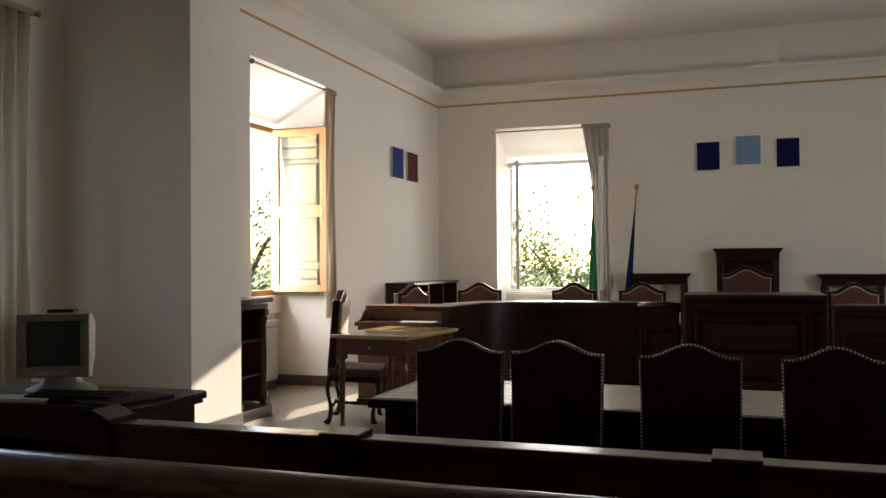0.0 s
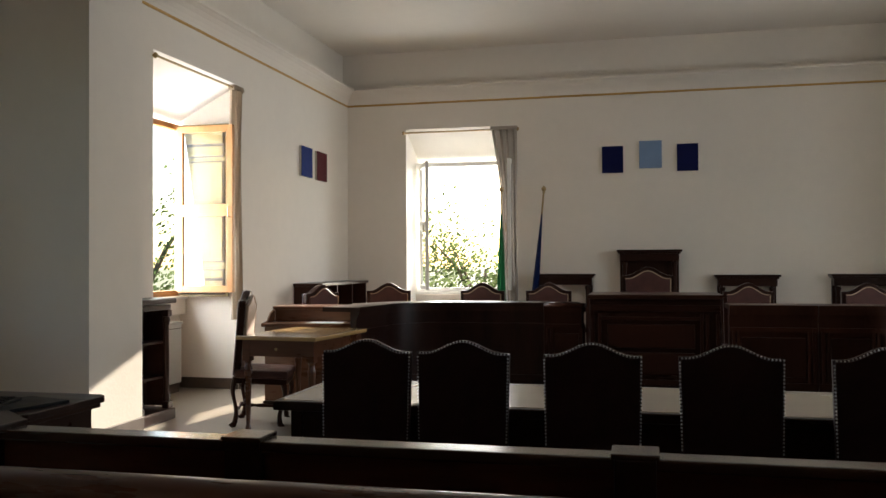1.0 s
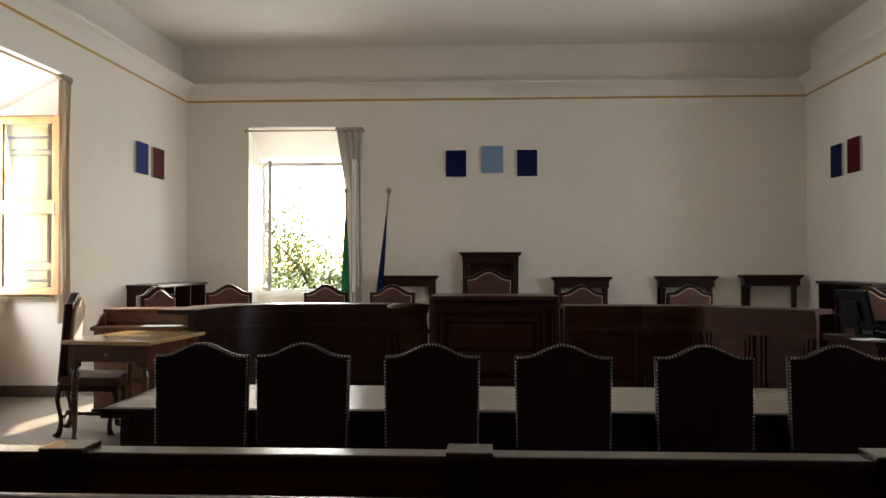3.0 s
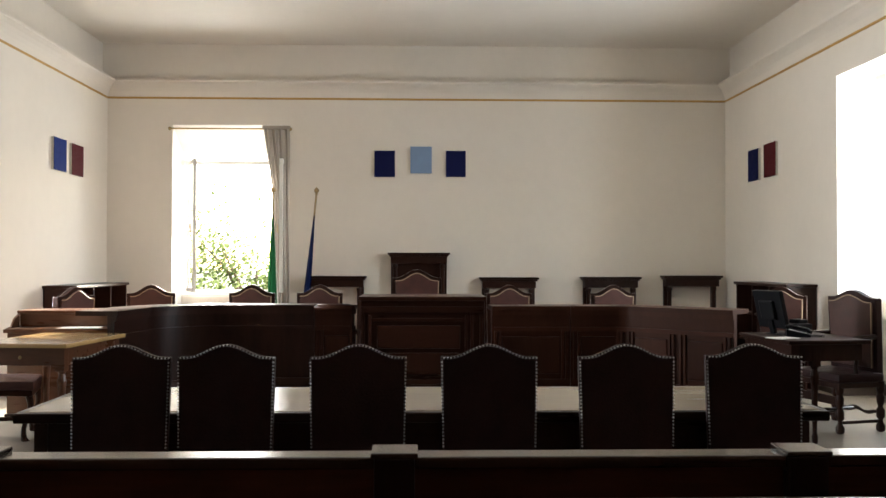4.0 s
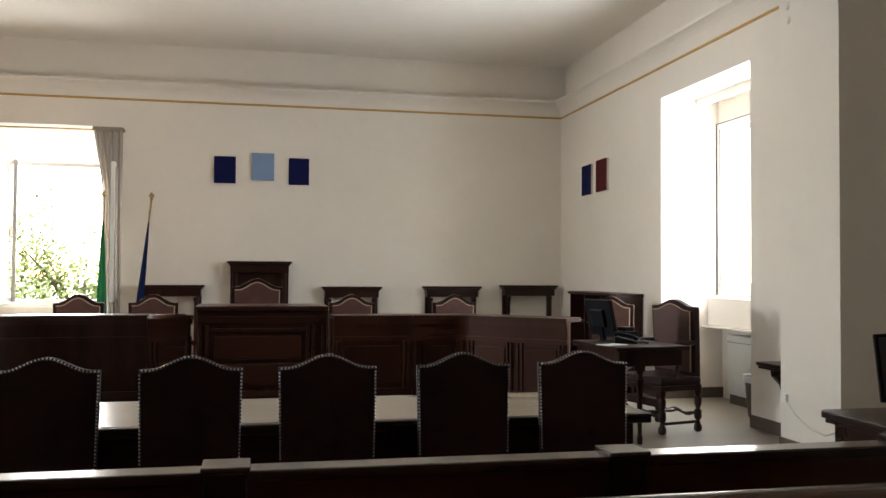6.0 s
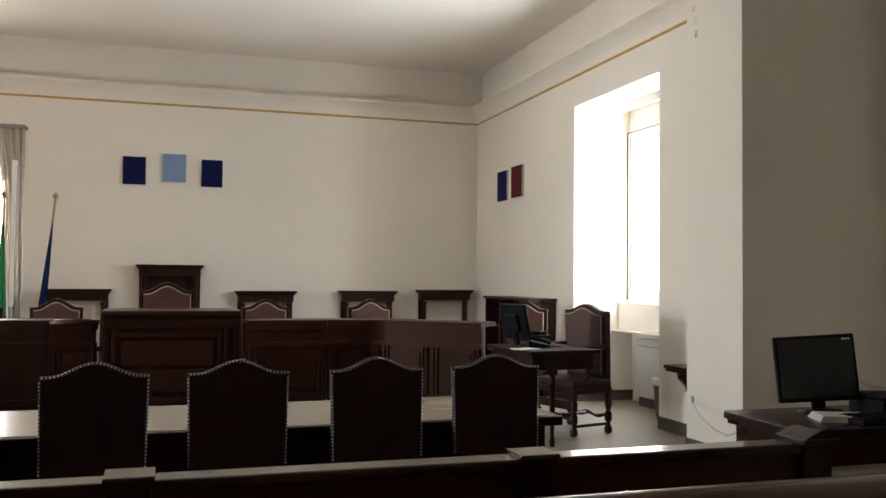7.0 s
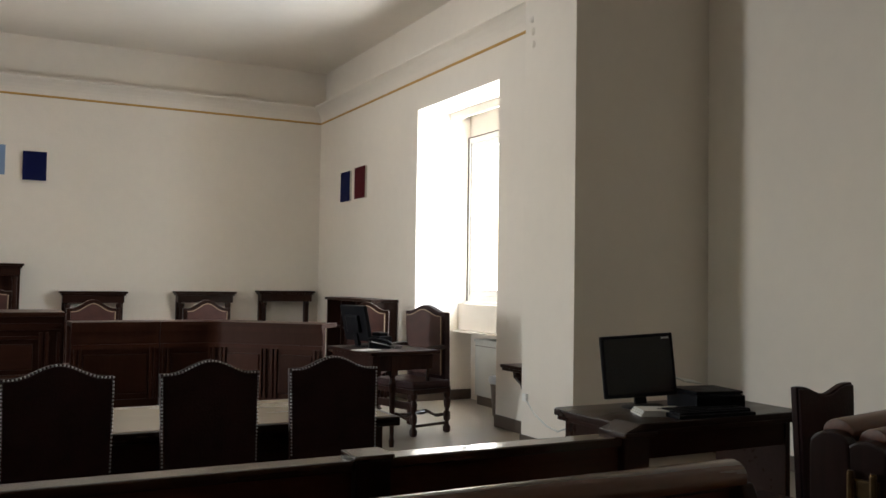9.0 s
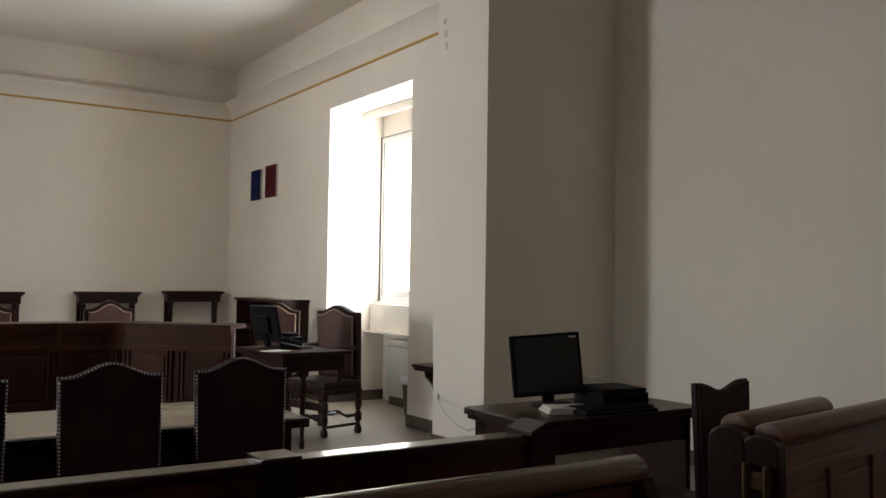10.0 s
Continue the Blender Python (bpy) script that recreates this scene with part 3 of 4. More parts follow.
BENCH = "red leather chairs behind the curved bench"
RED_LABEL = "carved wooden chair with red-brown leather and pale braid behind the bench"
judge = high_chair(RED_LABEL, pose(-1.078, 9.62, 0, 0, 0, 180), BENCH, 0.50, 1.115, 0.09, 0.42, leather=LEATHER_RED)
for x, y, a in ((-1.814, 9.62, 178), (-2.90, 9.55, 196), (0.999, 9.60, 181), (2.152, 9.60, 180), (-3.42, 8.70, 248), (3.78, 8.95, 145)):
    copy_thing(judge, pose(x, y, 0, 0, 0, a))


# ---- long table ----
def long_table():
    t = thing("table", "long dark wooden table with a pale matt top", "table", pose(0.06, 0, 0))
    x0, x1, y0, y1 = -1.60, 1.55, 3.36, 4.06
    part("tabletop", box(x0 + 0.03, x1 - 0.03, y0 + 0.03, y1 - 0.03, 0.763, 0.782, 0.003), PALE_TOP, t, "pale smooth inlaid top")
    bm = box(x0, x1, y0, y0 + 0.03, 0.74, 0.78, 0.008)
    box(x0, x1, y1 - 0.03, y1, 0.74, 0.78, 0.008, bm=bm)
    box(x0, x0 + 0.03, y0 + 0.03, y1 - 0.03, 0.74, 0.78, 0.008, bm=bm)
    box(x1 - 0.03, x1, y0 + 0.03, y1 - 0.03, 0.74, 0.78, 0.008, bm=bm)
    part("edge_moulding", bm, WOOD_X, t, "dark moulded edge")
    part("tabletop_board", box(x0 + 0.03, x1 - 0.03, y0 + 0.03, y1 - 0.03, 0.738, 0.763), WOOD_X, t)
    for x in (x0 + 0.06, x1 - 0.11):
        part("side_panel", box(x, x + 0.05, y0 + 0.05, y1 - 0.05, 0.10, 0.738, 0.004), WOOD, t)
        part("side_foot", box(x - 0.03, x + 0.08, y0 + 0.03, y1 - 0.03, 0, 0.10, 0.01), WOOD, t)
    part("modesty_panel", box(x0 + 0.11, x1 - 0.11, 3.70, 3.73, 0.16, 0.738), WOOD_X, t)
    part("apron", box(x0 + 0.11, x1 - 0.11, y0 + 0.06, y0 + 0.085, 0.62, 0.738, 0.004), WOOD_X, t)
    for x in (-0.55, 0.55):
        part("support", box(x - 0.03, x + 0.03, y0 + 0.10, y1 - 0.08, 0, 0.738, 0.005), WOOD, t)
    return t


long_table()


# ---- curved bench of the front ----
def bench_front(name, label, line, high, thick=0.06, shelf=0.34, mat=None, panels=True, up=(0, 0)):
    """A panelled bench front that follows a line of plan points, with a top shelf on the far side."""
    mat = mat or BENCH_WOOD
    b = thing(name, label, "bench", pose(0, 0, 0))
    pts = [Vector((x, y, 0)) for x, y in line]
    n = len(pts)

    def offset(d):
        out = []
        for i, p in enumerate(pts):
            a = (pts[min(i + 1, n - 1)] - pts[max(i - 1, 0)]).normalized()
            out.append(p + Vector((-a.y, a.x, 0)) * d)
        return out

    def ribbon(d0, d1, z0, z1):
        lo, hi = offset(d0), offset(d1)
        bm = bmesh.new()
        rows = [[bm.verts.new((q.x, q.y, z)) for q, z in ((lo[i], z0), (hi[i], z0), (hi[i], z1), (lo[i], z1))] for i in range(n)]
        for r, s in zip(rows, rows[1:]):
            for k in range(4):
                bm.faces.new((r[k], r[(k + 1) % 4], s[(k + 1) % 4], s[k]))
        bm.faces.new(rows[0])
        bm.faces.new(rows[-1][::-1])
        return bm

    part("front_panel", ribbon(0.0, thick, 0.10, high - 0.04), mat, b, "", True)
    part("top", ribbon(-0.03, shelf, high - 0.04, high), mat, b, "polished wooden top", True)
    part("plinth", ribbon(-0.025, thick, 0, 0.10), WOOD_X, b)
    part("cornice", ribbon(-0.018, 0.0, high - 0.085, high - 0.04), mat, b, "", True)
    part("rail", ribbon(-0.012, 0.0, high - 0.24, high - 0.20), mat, b, "", True)
    part("rail", ribbon(-0.012, 0.0, 0.20, 0.25), mat, b, "", True)
    # raised frames and upright mouldings along the front
    total = sum((q - p).length for p, q in zip(pts, pts[1:]))
    count = max(1, round(total / 0.62))
    if panels:
        def along(s):
            for p, q in zip(pts, pts[1:]):
                d = (q - p).length
                if s <= d or q is pts[-1]:
                    return p.lerp(q, min(1, s / d)), math.atan2((q - p).y, (q - p).x)
                s -= d
        for i in range(count):
            s0, s1 = total * i / count, total * (i + 1) / count
            for s in (s0 + 0.035, s0 + 0.075, s1 - 0.075, s1 - 0.035):
                p, a = along(s)
                part("upright", box(-0.012, 0.012, -0.022, 0.0, 0.25, high - 0.24, 0.005), mat, b).matrix_basis = Matrix.Translation(p) @ Matrix.Rotation(a, 4, "Z")
            p, a = along((s0 + s1) / 2)
            w2 = (s1 - s0) / 2 - 0.10
            if w2 > 0.08:
                part("panel", box(-w2, w2, -0.014, 0.0, 0.30, high - 0.29, 0.010), mat, b).matrix_basis = Matrix.Translation(p) @ Matrix.Rotation(a, 4, "Z")
    return b


def arc(cx, cy, r, a0, a1, k=20):
    return [(cx + r * math.cos(radians(a0 + (a1 - a0) * i / k)), cy + r * math.sin(radians(a0 + (a1 - a0) * i / k))) for i in range(k + 1)]


bench_front("curved_bench", "curved dark walnut bench front with a sunlit top", [(-2.52, 7.30)] + arc(-1.86, 7.85, 0.58, 178, 92) + [(-1.30, 8.43), (-1.0, 8.43)], 0.95, mat=WOOD, panels=False)
bench_front("panelled_bench", "straight panelled walnut bench front", [(-0.998, 8.43), (-0.64, 8.43), (-0.62, 8.5)], 0.945, mat=BENCH_WOOD)
bench_front("panelled_bench", "straight panelled walnut bench front", [(0.70, 8.28), (1.0, 8.29), (1.45, 8.29)], 0.945, mat=BENCH_WOOD)
bench_front("curved_bench", "angled walnut bench front with a bright reflection on its bend", [(1.455, 8.288)] + arc(1.84, 8.013, 0.275, 90, 48, 16) + [(2.40, 7.866), (2.76, 7.542)], 0.945, mat=BENCH_WOOD)



def podium():
    b = thing("podium", "tall panelled walnut desk in the middle of the bench", "podium", pose(0.04, 8.30, 0))
    part("body", box(-0.585, 0.585, 0, 0.65, 0.08, 0.995), WARM, b)
    part("plinth", box(-0.60, 0.60, -0.02, 0.66, 0, 0.08, 0.006), WOOD_X, b)
    part("top", box(-0.61, 0.61, -0.03, 0.68, 0.995, 1.035, 0.008), WARM, b, "polished wooden top")
    part("frieze", box(-0.585, 0.585, -0.012, 0, 0.88, 0.94, 0.004), WARM, b)
    part("rail", box(-0.50, 0.50, -0.015, 0, 0.80, 0.83, 0.005), WARM, b)
    part("rail", box(-0.585, 0.585, -0.015, 0, 0.20, 0.25, 0.005), WARM, b)
    for x in (-0.56, -0.50, 0.42, 0.47, 0.56):
        part("upright", box(x - 0.014, x + 0.014, -0.022, 0, 0.25, 0.86, 0.005), WARM, b)
    part("panel", box(-0.43, 0.36, -0.014, 0, 0.54, 0.76, 0.012), WARM, b)
    part("panel", box(-0.43, 0.36, -0.014, 0, 0.29, 0.50, 0.012), WARM, b)


podium()
high_chair("tall carved chair with red-brown leather behind the podium", pose(-0.015, 9.55, 0, 0, 0, 180), BENCH, 0.54, 1.285, 0.09, 0.45, leather=LEATHER_RED)


# ---- stall frames at the back wall ----
def stall(label, m, wide, high, closed=False):
    s = thing("stall_frame", label, "stall frame", m, "dark wooden stall frames along the wall")
    h = wide / 2
    for x in (-1, 1):
        part("column", lathe([(0.030, 0.14), (0.036, 0.17), (0.026, 0.20), (0.032, 0.45), (0.028, high - 0.22), (0.040, high - 0.19), (0.034, high - 0.16)], 12, m=Matrix.Translation((x * (h - 0.07), -0.13, 0))), WOOD, s, "", True)
        part("back_post", box(x * (h - 0.045) - 0.035, x * (h - 0.045) + 0.035, -0.06, -0.01, 0, high - 0.15, 0.004), WOOD, s)
        part("column_base", box(x * (h - 0.07) - 0.05, x * (h - 0.07) + 0.05, -0.19, -0.06, 0, 0.14, 0.008), WOOD, s)
    part("lintel", box(-h + 0.01, h - 0.01, -0.19, -0.01, high - 0.15, high - 0.05, 0.006), WOOD_X, s)
    bm = box(-h - 0.01, h + 0.01, -0.21, -0.005, high - 0.055, high - 0.03, 0.006)
    box(-h - 0.03, h + 0.03, -0.235, -0.003, high - 0.03, high, 0.008, bm=bm)
    part("cornice", bm, WOOD_X, s)
    part("seat_rail", box(-h + 0.05, h - 0.05, -0.17, -0.02, 0.38, 0.44, 0.006), WOOD_X, s)
    if closed:
        part("back_panel", box(-h + 0.06, h - 0.06, -0.035, -0.012, 0.0, high - 0.15), WOOD, s)
    return s


FRAME = "dark carved stall frame with two columns against the wall"
stall(FRAME, pose(-1.12, YB - 0.012, 0), 0.76, 1.175)
stall("tall dark stall frame with a closed back behind the podium", pose(0.006, YB - 0.012, 0), 0.79, 1.496, True)
for x, z in ((1.245, 1.16), (2.655, 1.168), (3.782, 1.186)):
    stall(FRAME, pose(x, YB - 0.012, 0), 0.755, z)


# ---- low bookcases in the corners ----
def low_case(name, label, m, wide, high, deep, bays, wood):
    c = thing(name, label, "bookcase", m)
    for i in range(bays + 1):
        x = -wide / 2 + wide * i / bays
        part("side_panel", box(x - 0.014, x + 0.014, -deep, -0.015, 0.08, high - 0.035, 0.002), wood, c)
    part("top", box(-wide / 2 - 0.03, wide / 2 + 0.03, -deep - 0.03, 0, high - 0.035, high, 0.007), wood, c)
    part("plinth", box(-wide / 2 - 0.015, wide / 2 + 0.015, -deep - 0.01, -0.01, 0, 0.08, 0.006), wood, c)
    part("back_panel", box(-wide / 2, wide / 2, -0.015, -0.003, 0.08, high - 0.035), WOOD, c)
    for z in (0.42, 0.74):
        part("shelf", box(-wide / 2 + 0.014, wide / 2 - 0.014, -deep + 0.02, -0.015, z, z + 0.022), wood, c)
    return c


low_case("bookcase", "low open walnut bookcase in the corner", pose(XL + 0.004, 10.95, 0, 0, 0, 90), 1.75, 1.09, 0.36, 3, WARM)
low_case("bookcase", "low open walnut bookcase beside the wall", pose(XR - 0.004, 10.05, 0, 0, 0, -90), 1.5, 1.13, 0.32, 3, WOOD)


def carved_case():
    """The dark bookcase behind the west pier."""
    c = thing("carved_bookcase", "dark carved bookcase with open shelves beside the pier", "bookcase", pose(XL + 0.004, 6.58, 0, 0, 0, 90))
    w, d, h = 0.23, 0.19, 1.05
    for x in (-1, 1):
        part("side_panel", box(x * w - 0.014, x * w + 0.014, -d, 0, 0.12, h - 0.06, 0.003), WOOD, c)
        part("pilaster", lathe([(0.028, 0.16), (0.034, 0.20), (0.022, 0.24), (0.027, 0.5), (0.022, h - 0.24), (0.034, h - 0.20), (0.03, h - 0.16)], 10, m=Matrix.Translation((x * (w - 0.01), -d - 0.012, 0))), WOOD, c, "", True)
        part("capital", box(x * (w - 0.01) - 0.035, x * (w - 0.01) + 0.035, -d - 0.05, -d + 0.01, h - 0.16, h - 0.10, 0.012), WOOD, c)
        part("pedestal", box(x * (w - 0.01) - 0.04, x * (w - 0.01) + 0.04, -d - 0.055, -d + 0.01, 0.10, 0.16, 0.012), WOOD, c)
    part("back_panel", box(-w, w, -0.014, 0, 0.12, h - 0.06), WOOD, c)
    for z in (0.36, 0.66):
        part("shelf", box(-w + 0.014, w - 0.014, -d + 0.01, -0.014, z, z + 0.022, 0.003), WOOD, c)
    part("frieze", box(-w - 0.02, w + 0.02, -d - 0.04, 0, h - 0.10, h - 0.055, 0.005), WOOD, c)
    part("top", box(-w - 0.05, w + 0.05, -d - 0.08, 0, h - 0.045, h, 0.012), WOOD, c)
    part("plinth", box(-w - 0.05, w + 0.05, -d - 0.07, 0, 0, 0.10, 0.015), WOOD, c)


carved_case()


# ---- small tables ----
def side_table(label, m, wide, deep, high=0.78, top=None, board=None, inset=0.07, knob=True):
    """A table with an apron and four legs; its near left corner is at the origin."""
    t = thing("side_table", label, "table", m)
    top, first_apron = top or WARM, None
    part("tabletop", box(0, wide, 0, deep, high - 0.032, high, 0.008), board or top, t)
    for x0, x1, y0, y1 in ((0.05, wide - 0.05, 0.04, 0.065), (0.05, wide - 0.05, deep - 0.065, deep - 0.04), (0.04, 0.065, 0.065, deep - 0.065), (wide - 0.065, wide - 0.04, 0.065, deep - 0.065)):
        a = part("apron", box(x0, x1, y0, y1, high - 0.16, high - 0.032, 0.003), top, t)
        first_apron = a if y0 == 0.04 else first_apron
    for x in (0.07, wide - inset):
        for y in (0.07, deep - 0.07):
            prof = [(0.030, high - 0.16), (0.030, high - 0.20), (0.022, high - 0.22), (0.033, high - 0.27), (0.025, high - 0.36), (0.020, 0.20), (0.016, 0.08), (0.024, 0.05), (0.02, 0.0)]
            bm = lathe(prof[::-1], 10, m=Matrix.Translation((x, y, 0)))
            box(x - 0.033, x + 0.033, y - 0.033, y + 0.033, high - 0.20, high - 0.033, 0.003, bm=bm)
            part("leg", bm, top, t)
    if knob:
        part("drawer_knob", lathe([(0.006, 0), (0.014, 0.015), (0.0, 0.025)], 8, m=pose(wide / 2, 0.03, high - 0.10, 90)), BRASS, first_apron)
    return t


# the bright top comes from its light base colour as well as the gloss
side_table("walnut writing table with window glare coloured into its pale glossy top", pose(-3.17, 6.28, 0, 0, 0, -6), 0.70, 0.95, top=MID, board=GLARE_TOP)
high_chair("carved high-backed chair at the writing table, sun glare coloured into its pad", pose(-3.42, 6.80, 0, -3, 0, -74), "", 0.46, 1.12, 0.08, 0.42, wood=WARM, leather=LEATHER_RED, pad=GLARE_LEATHER)
side_table("dark walnut desk at the end of the curved bench", pose(2.758, 6.403, 0, 0, 0, 6), 0.66, 0.80, top=SATIN_WOOD, inset=0.42, knob=False)
high_chair("dark carved leather armchair with nailed edges at the desk", pose(3.68, 7.20, 0, 0, 0, 104), "", 0.56, 1.135, 0.06, 0.44, arms=True, depth=0.44)


def wing_desk(label, m, wide, deep):
    """A desk with a raised gallery at the back."""
    t = thing("wing_desk", label, "desk", m)
    part("body", box(0, wide, 0.02, deep, 0.06, 0.75, 0.004), MID, t)
    part("desktop", box(-0.02, wide + 0.02, -0.02, deep + 0.02, 0.75, 0.785, 0.008), MID, t)
    part("gallery", box(0, wide, deep * 0.45, deep, 0.785, 0.90, 0.004), MID, t)
    part("gallery_top", box(-0.02, wide + 0.02, deep * 0.42, deep + 0.02, 0.90, 0.93, 0.008), MID, t)
    part("scroll_end", prism([(0.0, 0.785), (deep * 0.45, 0.785), (deep * 0.45, 0.90), (deep * 0.3, 0.87), (deep * 0.18, 0.80)], -0.018, 0.0, "x", 0.003), MID, t)
    part("plinth", box(-0.01, wide + 0.01, 0.0, deep, 0, 0.06, 0.004), WOOD_X, t)
    return t


wing_desk("walnut desk with a raised gallery joined to the curved bench", pose(-3.52, 7.55, 0, 0, 0, 2), 1.00, 0.62)


# ---- barrier and pews of the public part ----
def barrier():
    b = thing("barrier", "dark wooden barrier with flat capped posts", "barrier", pose(0, 2.0, 0))
    posts = (-1.70, -0.97, -0.05, 0.872, 1.675)
    for x0, x1 in zip(posts, posts[1:]):
        part("panel", box(x0 + 0.045, x1 - 0.045, -0.05, -0.025, 0.06, 0.900), PEW_WOOD, b)
        part("rail", box(x0 + 0.045, x1 - 0.045, -0.075, 0.0, 0.900, 0.927, 0.005), POLISHED, b, "polished top rail")
        part("moulding", box(x0 + 0.045, x1 - 0.045, -0.062, -0.05, 0.80, 0.83, 0.004), WOOD_X, b)
        part("base_rail", box(x0 + 0.045, x1 - 0.045, -0.065, -0.015, 0, 0.06, 0.004), WOOD_X, b)
    for x in posts:
        part("post", box(x - 0.045, x + 0.045, -0.08, 0.005, 0, 0.925, 0.004), WOOD, b)
        if abs(x) < 1.5:
            part("cap", box(x - 0.052, x + 0.052, -0.088, 0.012, 0.925, 0.938, 0.004), POLISHED, b)
        else:
            bm = box(x - 0.06, x + 0.06, -0.10, 0.02, 0.925, 0.94, 0.004)
            prism([(x - 0.055, 0.94), (x + 0.055, 0.94), (x, 0.962)], -0.095, 0.015, "y", bm=bm)
            part("cap", bm, WOOD_X, b)


barrier()


def pew(label, m, wide, end_left=True, end_right=True, group="wooden pews"):
    """A pew seen from behind: its back stands at y = 0 with a thick rounded top rail."""
    p = thing("pew", label, "pew", m, group)
    prof = [(0.045 * math.cos(a), 0.910 + 0.038 * math.sin(a)) for a in [radians(-40 + 26 * i) for i in range(11)]]
    part("top_rail", prism(prof, -wide / 2, wide / 2, "x", 0.004), LIT_RAIL_WOOD, p, "polished rounded top rail", True)
    part("backboard", box(-wide / 2 + 0.03, wide / 2 - 0.03, -0.015, 0.015, 0.10, 0.900), PEW_WOOD, p)
    part("moulding", box(-wide / 2 + 0.03, wide / 2 - 0.03, -0.026, -0.015, 0.80, 0.83, 0.004), PEW_WOOD, p)
    for i in range(max(1, int(wide / 0.8)) + 1):
        x = -wide / 2 + 0.06 + (wide - 0.12) * i / max(1, int(wide / 0.8))
        part("upright", box(x - 0.045, x + 0.045, -0.028, -0.015, 0.10, 0.80, 0.004), PEW_WOOD, p)
    part("seat", box(-wide / 2 + 0.03, wide / 2 - 0.03, -0.40, -0.02, 0.42, 0.455, 0.008), WOOD_X, p)
    part("base", box(-wide / 2 + 0.04, wide / 2 - 0.04, -0.36, 0.0, 0, 0.10, 0.004), WOOD_X, p)
    for x, on in ((-wide / 2, end_left), (wide / 2, end_right)):
        if on:
            part("end_panel", prism([(-0.40, 0), (0.05, 0), (0.055, 0.815), (0.03, 0.885), (-0.04, 0.90), (-0.09, 0.815), (-0.12, 0.60), (-0.40, 0.52)], x - 0.02, x + 0.02, "x", 0.006), WOOD, p)
    return p


pew("long polished walnut pew with a rounded top rail", pose(-0.01, 1.50, 0), 3.24)


def aisle_pew(label, m, wide):
    """A short pew across the aisle; its rounded end post stands at the origin."""
    p = thing("pew", label, "pew", m, "wooden pews")
    prof = [(0.05 * math.cos(a), 0.905 + 0.042 * math.sin(a)) for a in [radians(-40 + 26 * i) for i in range(11)]]
    part("top_rail", prism(prof, 0.03, wide, "x", 0.004), AISLE_WOOD, p, "polished rounded top rail", True)
    part("backboard", box(0.03, wide - 0.02, -0.02, 0.02, 0.08, 0.88), AISLE_WOOD, p)
    part("moulding", box(0.03, wide - 0.02, -0.034, -0.02, 0.76, 0.80, 0.006), AISLE_WOOD, p)
    part("moulding", box(0.03, wide - 0.02, -0.030, -0.02, 0.845, 0.862, 0.004), AISLE_WOOD, p)
    count = max(2, round(wide / 0.36))
    for i in range(count):
        x0 = 0.06 + (wide - 0.10) * i / count
        x1 = 0.06 + (wide - 0.10) * (i + 1) / count
        part("panel", box(x0 + 0.035, x1 - 0.035, -0.030, -0.02, 0.16, 0.72, 0.007), AISLE_WOOD, p)
        part("upright", box(x0 - 0.022, x0 + 0.022, -0.036, -0.02, 0.08, 0.76, 0.005), AISLE_WOOD, p)
    out = [(-0.065, 0), (0.065, 0), (0.065, 0.85)] + [(0.065 * math.cos(radians(a)), 0.865 + 0.05 * math.sin(radians(a))) for a in range(20, 180, 20)] + [(-0.065, 0.85)]
    part("end_post", prism(out, -0.03, 0.03, "x", 0.008), WOOD, p, "rounded dark end post")
    part("seat", box(0.03, wide - 0.03, -0.36, -0.02, 0.42, 0.455, 0.008), WOOD_X, p)
    part("base", box(0.03, wide - 0.03, -0.34, 0.0, 0, 0.08, 0.004), WOOD_X, p)
    return p


aisle_pew("walnut pew with a rounded end post across the aisle", pose(2.43, 1.875, -0.012, 0, 0, 11.5), 0.74)
q = aisle_pew("reddish walnut pew with a brass latch on its end post", pose(2.455, 1.765, -0.03, 0, 0, 9.5), 1.6)
lp = part("latch_plate", box(-0.045, -0.032, -0.05, 0.05, 0.745, 0.80, 0.003), DULL_BRASS, q, "worn brass latch plate")
for y in (-0.035, 0.035):
    part("latch_bolt", lathe([(0.009, 0.715), (0.011, 0.725), (0.011, 0.815), (0.009, 0.825)], 8, m=Matrix.Translation((-0.05, y, 0))), DULL_BRASS, lp)


# ---- desks beside the piers ----
def pier_desk(label, m, wide, deep, panel=True):
    d = thing("desk", label, "desk", m)
    out = [(0, 0.03), (0.03, 0), (wide - 0.03, 0), (wide, 0.03), (wide, deep - 0.03), (wide - 0.03, deep), (0.03, deep), (0, deep - 0.03)]
    part("desktop", prism(out, 0.75, 0.78, "z", 0.006), WOOD_X, d, "dark polished top with a moulded edge")
    part("edge", prism([(x * 0.975 + wide * 0.0125, y * 0.96 + deep * 0.02) for x, y in out], 0.73, 0.75, "z", 0.004), WARM, d)
    for x0, x1 in ((0.05, 0.08), (wide - 0.08, wide - 0.05)):
        part("side_panel", box(x0, x1, 0.05, deep - 0.05, 0, 0.73, 0.004), WARM, d)
    if panel:
        part("front_panel", box(0.08, wide - 0.08, deep - 0.09, deep - 0.07, 0.35, 0.73), WARM, d)
    part("apron", box(0.08, wide - 0.08, 0.06, 0.08, 0.62, 0.73, 0.004), WARM, d)
    return d


pier_desk("dark walnut desk with a computer beside the pier", pose(2.36, 2.80, 0), 1.06, 0.54, False)
pier_desk("dark walnut desk with an old monitor beside the pier", pose(-3.42, 2.84, 0), 1.10, 0.54)


